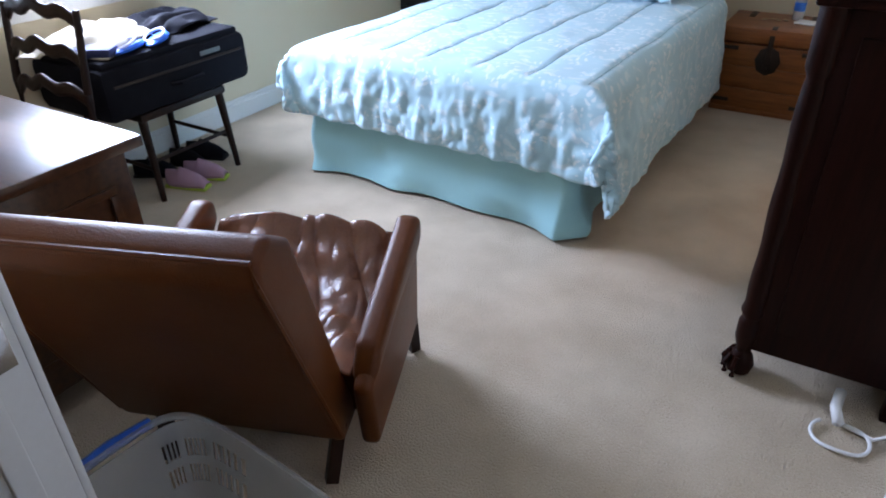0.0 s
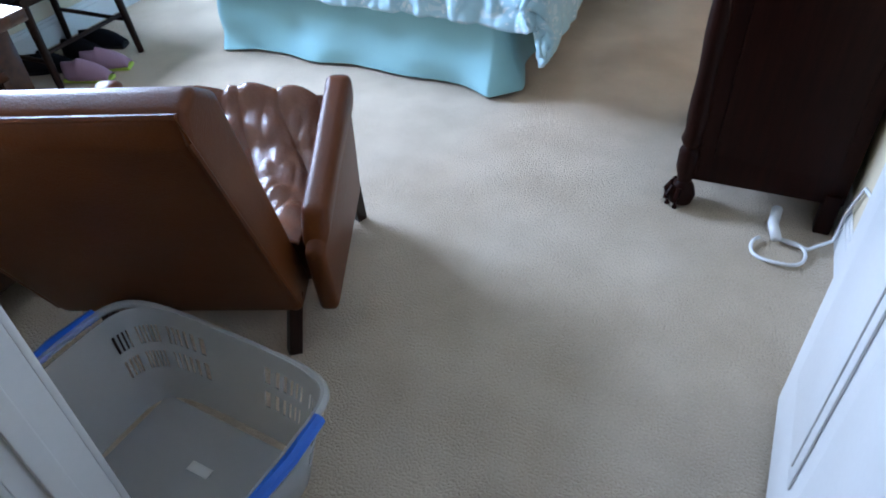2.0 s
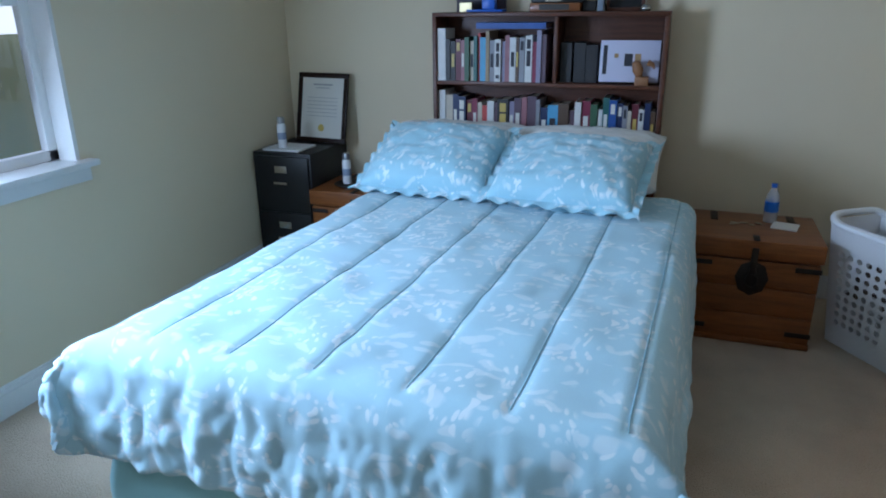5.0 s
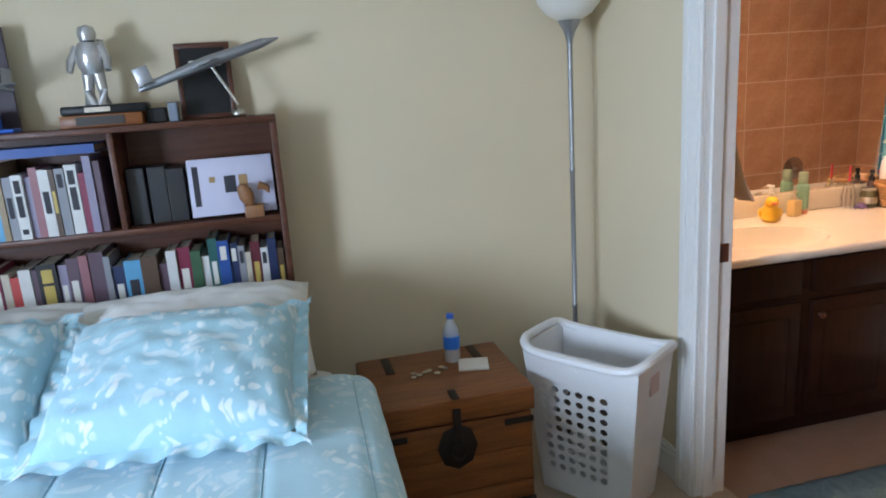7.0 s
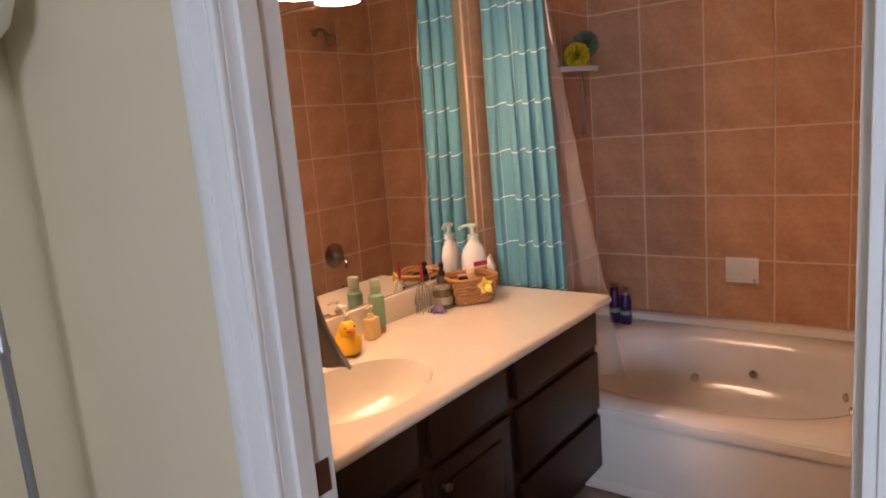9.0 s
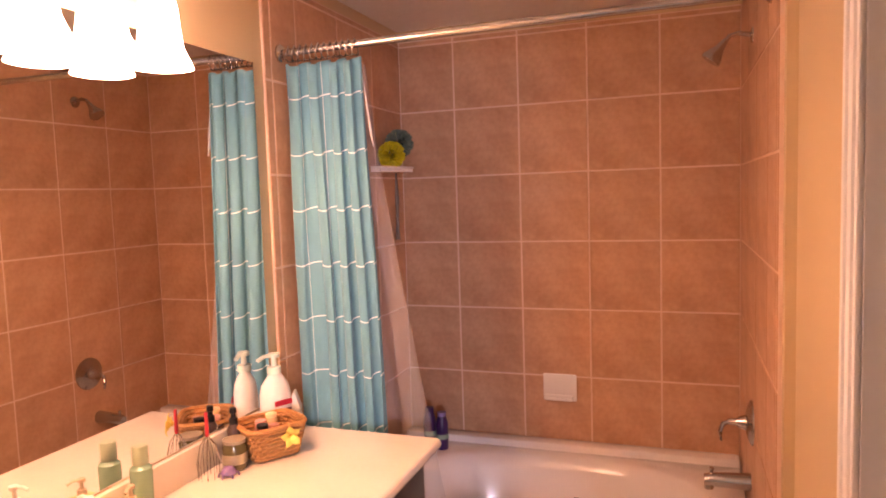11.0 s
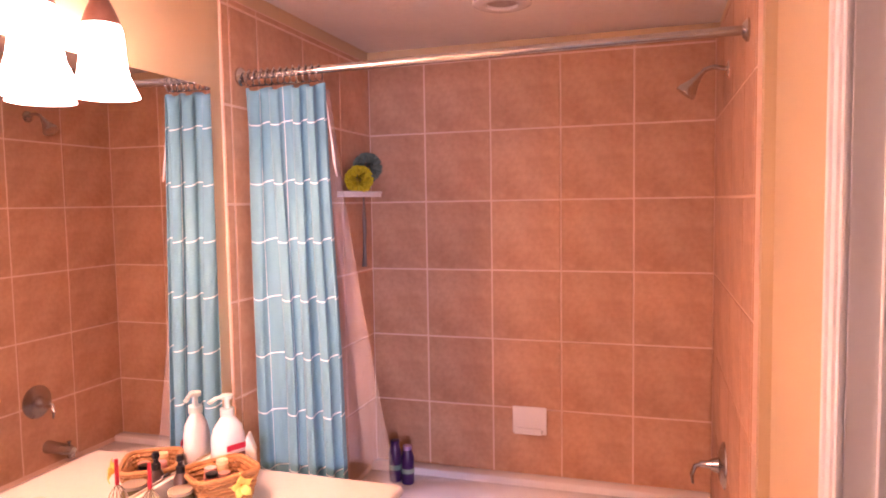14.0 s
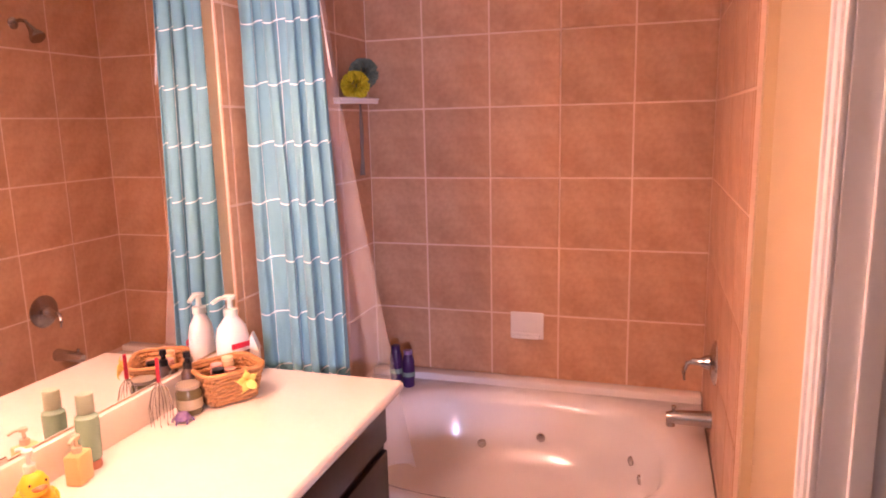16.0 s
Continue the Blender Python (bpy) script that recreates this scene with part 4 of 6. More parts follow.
def slab_flat(pts, z, t):
    bm = bmesh.new()
    a, b = [bm.verts.new((x, y, z)) for x, y in pts], [bm.verts.new((x, y, z + t)) for x, y in pts]
    bm.faces.new(a[::-1])
    bm.faces.new(b)
    for i in range(len(pts)):
        bm.faces.new((a[i], a[(i + 1) % len(pts)], b[(i + 1) % len(pts)], b[i]))
    return bm


tagged(finish("display_board", boxes((-0.62, -0.345, 5.985, 5.997, KT + 0.001, 1.795), bevel=0.002), plain("plum_board", (0.055, 0.038, 0.052), 0.5)), "dark plum board leaning behind the models", "board")
pa = model_plane("model_airplane", "grey model airplane on a blue stand on the bookcase", pose(-0.475, 5.900, KT + 0.165, 8, -10, -150), 0.44, 0.32)
part("stand", tube([(0, 0, -0.005), (0.01, 0.01, -0.10)], 0.006, 8), CHROME, pa)
tagged(finish("model_stand", boxes((-0.53, -0.33, 5.865, 5.955, KT + 0.0005, KT + 0.014), (-0.45, -0.38, 5.885, 5.935, KT + 0.014, KT + 0.07), bevel=0.006), BLUEPLASTIC, "auto"), "blue plastic stand for a model airplane", "stand")
tagged(finish("name_plate", boxes((-0.57, -0.50, 5.875, 5.905, KT + 0.0005, KT + 0.05), bevel=0.003), plain("brass_plate", (0.55, 0.45, 0.25), 0.35, 0.6)), "small brass plate on the bookcase", "plate")
pb = model_plane("model_airplane", "pale model airplane banking over the bookcase", pose(0.30, 5.885, KT + 0.185, 0, -18, 0), 0.14, 0.50)
part("stand", tube([(0, 0, 0), (0.03, 0, -0.16)], 0.005, 8), CHROME, pb)
base = thing("trophy_base", "two-tier dark and wooden trophy base on the bookcase", "base", pose(-0.06, 5.920, KT))
part("plinth", boxes((-0.13, 0.125, -0.06, 0.06, 0.0005, 0.042), bevel=0.004), PINE, base, "orange-brown wooden plinth")
part("plate", boxes((-0.08, 0.07, -0.0625, -0.0602, 0.008, 0.036)), plain("dark_plate", (0.03, 0.025, 0.02), 0.4), base)
part("step", boxes((-0.125, 0.14, -0.055, 0.055, 0.0425, 0.072), bevel=0.008), BLACKPAINT, base, "glossy black step")
part("label_plate", boxes((-0.05, 0.03, -0.0572, -0.0552, 0.05, 0.066)), CHROME, base)
st = bmesh.new()
for sx in (-1, 1):
    tube([(sx * 0.022, 0, 0), (sx * 0.022, 0, 0.05), (sx * 0.016, 0, 0.11)], 0.016, 10, st, radii=[0.022, 0.016, 0.02])
    tube([(sx * 0.036, 0, 0.185), (sx * 0.058, -0.015, 0.145), (sx * 0.062, -0.03, 0.11)], 0.013, 10, st, radii=[0.018, 0.014, 0.011])
lathe([(0.03, 0.10), (0.042, 0.125), (0.046, 0.17), (0.034, 0.20), (0.014, 0.205)], 16, st)
lathe([(0.0, 0.20), (0.024, 0.207), (0.03, 0.228), (0.024, 0.25), (0.0, 0.258)], 16, st)
box(st, -0.045, 0.03, 0.03, 0.065, 0.12, 0.215, bevel=0.008)
tagged(finish("statuette", st, material("silver_cast", (0.6, 0.6, 0.6), (0.45, 0.45, 0.46), 0.3, metal=0.7, scale=30), "auto", 0, pose(-0.075, 5.920, KT + 0.0722, 0, 0, -10)), "silvery metal statuette on the trophy base", "statuette")
plaque = thing("award_plaque", "black award plaque in a dark wooden frame", "plaque", pose(0.27, 5.985, KT, -8, 0, 0))
part("frame", boxes((-0.095, 0.095, 0, 0.014, 0.001, 0.018), (-0.095, 0.095, 0, 0.014, 0.25, 0.268), (-0.095, -0.078, 0, 0.014, 0.018, 0.25), (0.078, 0.095, 0, 0.014, 0.018, 0.25), bevel=0.003), SHELFWOOD, plaque)
part("plate", boxes((-0.078, 0.078, 0.004, 0.01, 0.018, 0.25)), BLACKPAINT, plaque)
part("engraving", boxes((-0.05, 0.05, 0.0028, 0.0042, 0.20, 0.206), (-0.06, 0.06, 0.0028, 0.0042, 0.185, 0.189)), BAR_LIGHT, plaque)
tagged(finish("glass_award", boxes((0.145, 0.175, 5.885, 5.935, KT + 0.0005, KT + 0.065), bevel=0.004), plain("steel_blue", (0.2, 0.24, 0.3), 0.3)), "small grey-blue award block", "award")
tagged(finish("black_block", boxes((0.07, 0.135, 5.905, 5.955, KT + 0.0005, KT + 0.05), bevel=0.004), BLACKPAINT), "small black block on the bookcase", "block")
tagged(finish("paperweight", lathe([(0.0, 0.034), (0.016, 0.03), (0.026, 0.018), (0.028, 0.006), (0.022, 0.0)], 18), CHROME, True, 0, pose(0.375, 5.885, KT + 0.0005)), "shiny silver dome on the bookcase", "paperweight")

# ---- pine trunks ----


def trunk(label, m):
    t = thing("trunk", label, "trunk", m, "pine trunks beside the bed")
    for k in range(3):
        part("plank", boxes((-0.27, 0.27, -0.215, -0.195, 0.02 + k * 0.138, 0.155 + k * 0.138), bevel=0.003), PINE, t)
    part("body", boxes((-0.268, 0.268, -0.196, 0.215, 0.012, 0.436), bevel=0.003), PINE, t)
    part("plinth", boxes((-0.275, 0.275, -0.222, 0.22, 0.0, 0.03), bevel=0.004), PINE, t)
    lid = part("lid", boxes((-0.28, 0.28, -0.228, 0.225, 0.442, 0.535), bevel=0.01), PINE, t)
    for x in (-0.17, 0.17):
        part("hinge_strap", boxes((x - 0.017, x + 0.017, 0.05, 0.2, 0.5352, 0.540), bevel=0.002), IRON, lid)
    for x, z in ((-0.19, 0.405), (0.19, 0.405), (-0.19, 0.075), (0.19, 0.075)):
        sg = -1 if x < 0 else 1
        part("corner_strap", boxes((min(x - sg * 0.02, x + sg * 0.085), max(x - sg * 0.02, x + sg * 0.085), -0.221, -0.2152, z - 0.012, z + 0.012), bevel=0.002), IRON, t, "black iron strap")
    hasp = bmesh.new()
    lathe([(0.0, 0.0), (0.075, 0.0), (0.078, 0.004), (0.07, 0.008), (0.0, 0.012)], 8, hasp, Matrix.Translation((0, -0.2155, 0.345)) @ Matrix.Rotation(radians(90), 4, "X") @ Matrix.Diagonal((0.9, 1.15, 1, 1)))
    part("lock_plate", hasp, IRON, t, "round black iron lock plate")
    part("hasp", boxes((-0.014, 0.014, -0.237, -0.2282, 0.37, 0.50), (-0.014, 0.014, -0.235, -0.16, 0.5352, 0.541), bevel=0.003), IRON, t)
    part("lock_ring", tube([(0.026 * math.cos(a), -0.236, 0.335 + 0.034 * math.sin(a)) for a in [i * math.pi / 8 for i in range(17)]], 0.005, 6), IRON, t)
    return t


trunk("rustic pine trunk with black iron straps used as a bedside table", pose(0.965, 5.607, 0) @ Matrix.Diagonal((1, 1, 0.94, 1)))
trunk("pine trunk with black iron straps beside the filing cabinet", pose(-1.10, 5.80, 0) @ Matrix.Diagonal((1, 1, 0.94, 1)))
bottle = thing("water_bottle", "small clear water bottle with a blue label and cap", "bottle", pose(1.04, 5.70, 0.5035))
part("bottle_body", lathe([(0.028, 0), (0.031, 0.006), (0.031, 0.05), (0.029, 0.06), (0.031, 0.07), (0.031, 0.115), (0.026, 0.135), (0.013, 0.158), (0.012, 0.17)], 20), plain("clear_pet", (0.85, 0.9, 0.95), 0.08, alpha=0.35), bottle)
part("bottle_label", lathe([(0.0318, 0.052), (0.0318, 0.102)], 20), plain("blue_label", (0.02, 0.16, 0.62), 0.4), bottle, "blue paper label")
part("cap", lathe([(0.014, 0.168), (0.0145, 0.185), (0.0, 0.187)], 16), BLUEPLASTIC, bottle, "blue screw cap")
tagged(finish("note_card", boxes((-0.055, 0.055, -0.05, 0.05, 0, 0.008), bevel=0.001), plain("card_white", (0.72, 0.70, 0.66), 0.7), False, 0, pose(1.10, 5.625, 0.5035, 0, 0, -14)), "white folded card on the trunk", "card")
for k in range(9):
    tagged(finish("coin", lathe([(0.012, 0), (0.012, 0.003), (0, 0.0031)], 12), CHROME, "auto", 0, Matrix.Translation((0.93 + 0.07 * rnd.uniform(-1, 1), 5.62 + 0.035 * rnd.uniform(-1, 1), 0.5036 + 0.0031 * (k % 3)))), "loose coin on the trunk", "coin", "coins on the trunk")

# ---- hamper ----
hamper = thing("laundry_hamper", "tall white plastic hamper with round holes", "hamper", pose(1.515, 5.46, 0, 0, 0, -55))
hbm = bmesh.new()
HB, HT, HH = (0.175, 0.10), (0.225, 0.138), 0.575


def hpt(face, u, v):
    hx, hy = HB[0] + (HT[0] - HB[0]) * v, HB[1] + (HT[1] - HB[1]) * v
    c = {"s": (-hx + 2 * hx * u, -hy), "e": (hx, -hy + 2 * hy * u), "n": (hx - 2 * hx * u, hy), "w": (-hx, hy - 2 * hy * u)}[face]
    return Vector((c[0], c[1], 0.004 + HH * v))


def holed(bm, face, u0, u1, v0, v1, nu, nv):
    """A panel of square cells, each with an eight-sided hole."""
    for i in range(nu):
        for j in range(nv):
            def q(a, b):
                return bm.verts.new(hpt(face, u0 + (u1 - u0) * (i + a) / nu, v0 + (v1 - v0) * (j + b) / nv))
            outer = [q(*c) for c in ((0, 0), (0.5, 0), (1, 0), (1, 0.5), (1, 1), (0.5, 1), (0, 1), (0, 0.5))]
            inner = [q(0.5 + 0.34 * math.cos(math.pi * (1.25 + k * 0.25)), 0.5 + 0.34 * math.sin(math.pi * (1.25 + k * 0.25))) for k in range(8)]
            for k in range(8):
                bm.faces.new((outer[k], outer[(k + 1) % 8], inner[(k + 1) % 8], inner[k]))


def solid(bm, face, u0, u1, v0, v1):
    sheet(lambda a, b: hpt(face, u0 + (u1 - u0) * a, v0 + (v1 - v0) * b), 4, 4, bm)


for f in ("s", "n"):
    holed(hbm, f, 0.1, 0.78, 0.16, 0.78, 6, 9)
    for r in ((0, 0.1, 0, 1), (0.78, 1, 0, 1), (0.1, 0.78, 0, 0.16), (0.1, 0.78, 0.78, 1)):
        solid(hbm, f, *r)
for f in ("e", "w"):
    solid(hbm, f, 0, 1, 0, 1)
sheet(lambda a, b: Vector(((a - 0.5) * 2 * HB[0], (b - 0.5) * 2 * HB[1], 0.004)), 2, 2, hbm)
bmesh.ops.remove_doubles(hbm, verts=hbm.verts, dist=0.0005)
part("hamper_wall", hbm, PLASTIC, hamper, smooth=False, thick=0.004)
rimp = []
for i in range(49):
    px, py = round_rect(2 * math.pi * i / 48, HT[0] + 0.014, HT[1] + 0.014, 6)
    rimp.append((px, py, HH + 0.004 + 0.016 * math.cos(4 * math.pi * i / 48)))
part("rim", tube(rimp, 0.017, 8), PLASTIC, hamper)
part("hamper_label", boxes((HT[0] - 0.008, HT[0] - 0.003, -0.04, 0.03, 0.45, 0.53)), plain("label_rose", (0.62, 0.50, 0.50), 0.6), hamper, "small printed sticker")
heap("laundry", "dark and tan laundry inside the hamper", "laundry", pose(1.515, 5.46, 0.24, 0, 0, -55), 0.15, 0.085, 0.16, material("laundry_cloth", (0.2, 0.15, 0.11), (0.06, 0.05, 0.06), 0.9, scale=12, fine=200, bump=0.4), 15)

# ---- floor lamp ----
fl = thing("floor_lamp", "slim grey torchiere floor lamp with a white glass bowl", "floor lamp", pose(1.645, 5.925, 0) @ Matrix.Diagonal((1, 1, 1.072, 1)))
part("base", lathe([(0.0, 0), (0.115, 0.0), (0.118, 0.012), (0.06, 0.024), (0.018, 0.034), (0.012, 0.05)], 28), SILVER, fl)
part("pole", lathe([(0.010, 0.03), (0.010, 0.52), (0.012, 0.525), (0.012, 0.535), (0.010, 0.54), (0.010, 1.06), (0.012, 1.065), (0.012, 1.075), (0.010, 1.08), (0.010, 1.535)], 12), SILVER, fl)
part("neck", lathe([(0.010, 1.525), (0.014, 1.545), (0.024, 1.575), (0.042, 1.605), (0.045, 1.612)], 24), SILVER, fl)
part("bowl", lathe([(0.043, 1.611), (0.085, 1.632), (0.118, 1.668), (0.135, 1.715), (0.140, 1.74), (0.137, 1.742), (0.13, 1.712), (0.112, 1.67), (0.08, 1.638), (0.04, 1.617)], 32), plain("opal_glass", (0.78, 0.77, 0.72), 0.3), fl, "white opal glass bowl")

# ---- filing cabinet corner ----
fc = thing("filing_cabinet", "black two-drawer filing cabinet in the corner", "filing cabinet", pose(-1.56, 5.81, 0))
part("body", boxes((-0.19, 0.19, -0.21, 0.24, 0.0, 0.70), bevel=0.004), BLACKPAINT, fc)
for z0, z1 in ((0.04, 0.345), (0.36, 0.68)):
    d = part("drawer", boxes((-0.178, 0.178, -0.226, -0.2102, z0, z1), bevel=0.003), BLACKPAINT, fc)
    part("label_holder", boxes((-0.04, 0.04, -0.2295, -0.2262, z1 - 0.095, z1 - 0.055), bevel=0.001), CHROME, d, "chrome label holder")
    part("drawer_pull", boxes((-0.045, 0.045, -0.245, -0.2262, z1 - 0.16, z1 - 0.145), bevel=0.003), CHROME, d, "chrome drawer pull")
tagged(finish("paper", boxes((-1.70, -1.46, 5.63, 5.83, 0.7005, 0.712), bevel=0.001), plain("paper_white", (0.66, 0.66, 0.66), 0.8)), "white papers lying on the filing cabinet", "papers")
fr_ = thing("framed_certificate", "framed certificate leaning on the wall", "picture frame", pose(-1.50, 5.945, 0.7005, -12, 0, -6))
part("frame", boxes((-0.18, 0.18, 0, 0.018, 0.0, 0.03), (-0.18, 0.18, 0, 0.018, 0.39, 0.42), (-0.18, -0.15, 0, 0.018, 0.03, 0.39), (0.15, 0.18, 0, 0.018, 0.03, 0.39), bevel=0.004), DARKWOOD, fr_)
part("certificate", boxes((-0.15, 0.15, 0.006, 0.012, 0.03, 0.39)), plain("certificate_paper", (0.66, 0.64, 0.58), 0.7), fr_)
part("lettering", boxes((-0.07, 0.07, 0.0042, 0.0062, 0.345, 0.355), (-0.05, 0.05, 0.0042, 0.0062, 0.328, 0.333), *[(-0.11, 0.11, 0.0042, 0.0062, 0.16 + k * 0.022, 0.163 + k * 0.022) for k in range(6)]), plain("grey_ink", (0.35, 0.35, 0.35), 0.7), fr_)
part("seal", lathe([(0.022, 0), (0.022, 0.002), (0, 0.0021)], 16, m=Matrix.Translation((0.0, 0.0062, 0.09)) @ Matrix.Rotation(radians(90), 4, "X")), BAR_GOLD, fr_)


def spray_can(m, label):
    c = thing("spray_can", label, "spray can", m, "spray cans")
    part("can", lathe([(0.024, 0), (0.026, 0.004), (0.026, 0.13), (0.021, 0.142)], 18), PLASTIC, c)
    part("cap", lathe([(0.022, 0.1425), (0.022, 0.17), (0.018, 0.178), (0, 0.179)], 18), SILVER, c)
    part("printed_band", lathe([(0.0264, 0.05), (0.0264, 0.09)], 18), plain("band_blue", (0.25, 0.3, 0.42), 0.4), c)


spray_can(pose(-1.60, 5.69, 0.7125), "white spray can on the filing cabinet")
spray_can(pose(-1.21, 5.73, 0.5155), "white spray can on the pine trunk")
tagged(finish("tray", lathe([(0.0, 0.002), (0.10, 0.002), (0.115, 0.011), (0.11, 0.012), (0.095, 0.006), (0.0, 0.006)], 28), BLACKPAINT, True, 0, pose(-1.18, 5.75, 0.5035)), "dark round tray on the pine trunk", "tray")
heap("black_pouch", "crumpled black bag on the pine trunk", "bag", pose(-0.98, 5.86, 0.5035, 0, 0, 20), 0.10, 0.08, 0.13, BLACK, 21)

# ---- bathroom: vanity ----
VX0, VX1, VY0 = 1.945, 3.525, 5.508
vanity = thing("vanity_cabinet", "dark espresso wooden vanity cabinet with drawers and doors", "vanity")
VNB = VNY - 0.005
part("carcass", boxes((VX0, VX1, VY0, VNB, 0.10, 0.65), bevel=0.002), VANITYWOOD, vanity)
part("face_rail", boxes((VX0, VX1, VY0, VY0 + 0.02, 0.6505, 0.787), bevel=0.002), VANITYWOOD, vanity)
part("end_panel", boxes((VX1 - 0.02, VX1, VY0 + 0.0205, VNB, 0.6505, 0.787), bevel=0.002), VANITYWOOD, vanity)
part("toe_kick", boxes((VX0, VX1, VY0 + 0.07, VNB, 0.0, 0.0995), bevel=0.002), VANITYWOOD, vanity)


def front(name, x0, x1, z0, z1, raised):
    d = part(name, boxes((x0, x1, VY0 - 0.018, VY0 - 0.0005, z0, z1), bevel=0.004), VANITYWOOD, vanity)
    if raised:
        part("raised_panel", boxes((x0 + 0.055, x1 - 0.055, VY0 - 0.024, VY0 - 0.0182, z0 + 0.055, z1 - 0.055), bevel=0.005), VANITYWOOD, d)
        part("knob", lathe([(0.006, 0), (0.006, 0.012), (0.014, 0.018), (0.012, 0.026), (0, 0.028)], 12, m=Matrix.Translation((x0 + 0.03, VY0 - 0.018, z1 - 0.06)) @ Matrix.Rotation(radians(90), 4, "X")), BRONZE, d)
    return d


for z0, z1 in ((0.12, 0.34), (0.37, 0.605), (0.635, 0.77)):
    front("drawer", 2.90, 3.51, z0, z1, False)
for x0, x1 in ((2.455, 2.845), (2.0, 2.40)):
    front("false_drawer", x0, x1, 0.635, 0.77, False)
    front("door", x0, x1, 0.12, 0.605, True)

SKX, SKY, SRX, SRY = 2.40, 5.70, 0.255, 0.185
counter = thing("countertop", "cream cultured marble vanity top with a moulded sink", "countertop")
bm = bmesh.new()
cx0, cx1, cy0, cy1 = VX0 - 0.004, 3.563, 5.458, VNY - 0.004
N = 72
inner, outer = [], []
for i in range(N):
    a = 2 * math.pi * i / N
    c, s = math.cos(a), math.sin(a)
    inner.append((SKX + SRX * c, SKY + SRY * s))
    k = min(((cx1 if c > 0 else cx0) - SKX) / c if abs(c) > 1e-6 else 9e9, ((cy1 if s > 0 else cy0) - SKY) / s if abs(s) > 1e-6 else 9e9)
    outer.append((SKX + k * c, SKY + k * s))
for (xc, yc) in ((cx0, cy0), (cx1, cy0), (cx1, cy1), (cx0, cy1)):
    j = min(range(N), key=lambda i: (outer[i][0] - xc) ** 2 + (outer[i][1] - yc) ** 2)
    outer[j] = (xc, yc)
ZT = 0.825
vi, vo = [bm.verts.new((x, y, ZT)) for x, y in inner], [bm.verts.new((x, y, ZT)) for x, y in outer]
vb = [bm.verts.new((x, y, ZT - 0.036)) for x, y in outer]
for i in range(N):
    j = (i + 1) % N
    bm.faces.new((vi[i], vi[j], vo[j], vo[i]))
    bm.faces.new((vo[i], vo[j], vb[j], vb[i]))
bmesh.ops.recalc_face_normals(bm, faces=bm.faces)
part("slab", bm, MARBLE, counter)
part("front_edge", tube([(cx0 + 0.001, cy0 + 0.004, ZT - 0.017), (cx1 - 0.004, cy0 + 0.004, ZT - 0.017)], 0.0175, 10), MARBLE, counter, "rounded front edge")
part("end_edge", tube([(cx1 - 0.004, cy0 + 0.004, ZT - 0.017), (cx1 - 0.004, cy1 - 0.002, ZT - 0.017)], 0.0175, 10), MARBLE, counter)
bowl = bmesh.new()
rings = []
for r, z in ((1.0, 0.0), (0.985, -0.008), (0.95, -0.03), (0.85, -0.075), (0.65, -0.115), (0.35, -0.135), (0.08, -0.14)):
    rings.append([bowl.verts.new((SKX + SRX * r * math.cos(2 * math.pi * i / N), SKY + SRY * r * math.sin(2 * math.pi * i / N), ZT + z)) for i in range(N)])
for a, b in zip(rings, rings[1:]):
    for i in range(N):
        bowl.faces.new((a[i], a[(i + 1) % N], b[(i + 1) % N], b[i]))
part("sink_bowl", bowl, MARBLE, counter, smooth=True)
part("drain", lathe([(0.0, 0.004), (0.02, 0.004), (0.026, 0.0)], 16, m=Matrix.Translation((SKX, SKY, ZT - 0.14))), CHROME, counter, "chrome drain")
part("backsplash", boxes((VX0, 3.52, VNY - 0.024, VNY - 0.004, ZT + 0.001, 0.922), bevel=0.004), MARBLE, counter)
structure("mirror_1", boxes((VX0, 3.495, VNY - 0.007, VNY - 0.001, 0.926, 2.10)), MIRROR, "large frameless bathroom mirror above the vanity", "mirror")
bpy.data.objects["mirror_1"]["kind"] = "structure"
part("mirror_clip", boxes((2.62, 2.65, VNY - 0.0105, VNY - 0.0072, 0.923, 0.936), (3.2, 3.23, VNY - 0.0105, VNY - 0.0072, 0.923, 0.936)), CHROME, bpy.data.objects["mirror_1"])

# vanity light
light = thing("vanity_light", "bronze wall light with frosted glass bell shades above the mirror", "wall light", pose(2.665, 5.957, 2.235))
part("wall_plate", lathe([(0.0, 0.0), (0.075, 0.0), (0.072, 0.012), (0.05, 0.022), (0.0, 0.026)], 28, m=Matrix.Translation((0, VNY - 5.957 - 0.001, 0)) @ Matrix.Rotation(radians(90), 4, "X")), BRONZE, light)
part("arm", tube([(0, VNY - 5.957 - 0.02, 0), (0, 0, 0)], 0.011, 10), BRONZE, light)
part("bar", tube([(-0.305, 0, 0), (0.305, 0, 0)], 0.008, 10), BRONZE, light)
SHADE = plain("lit_frosted_glass", (1.0, 0.83, 0.62), 0.4, emit=SHADE_GLOW)
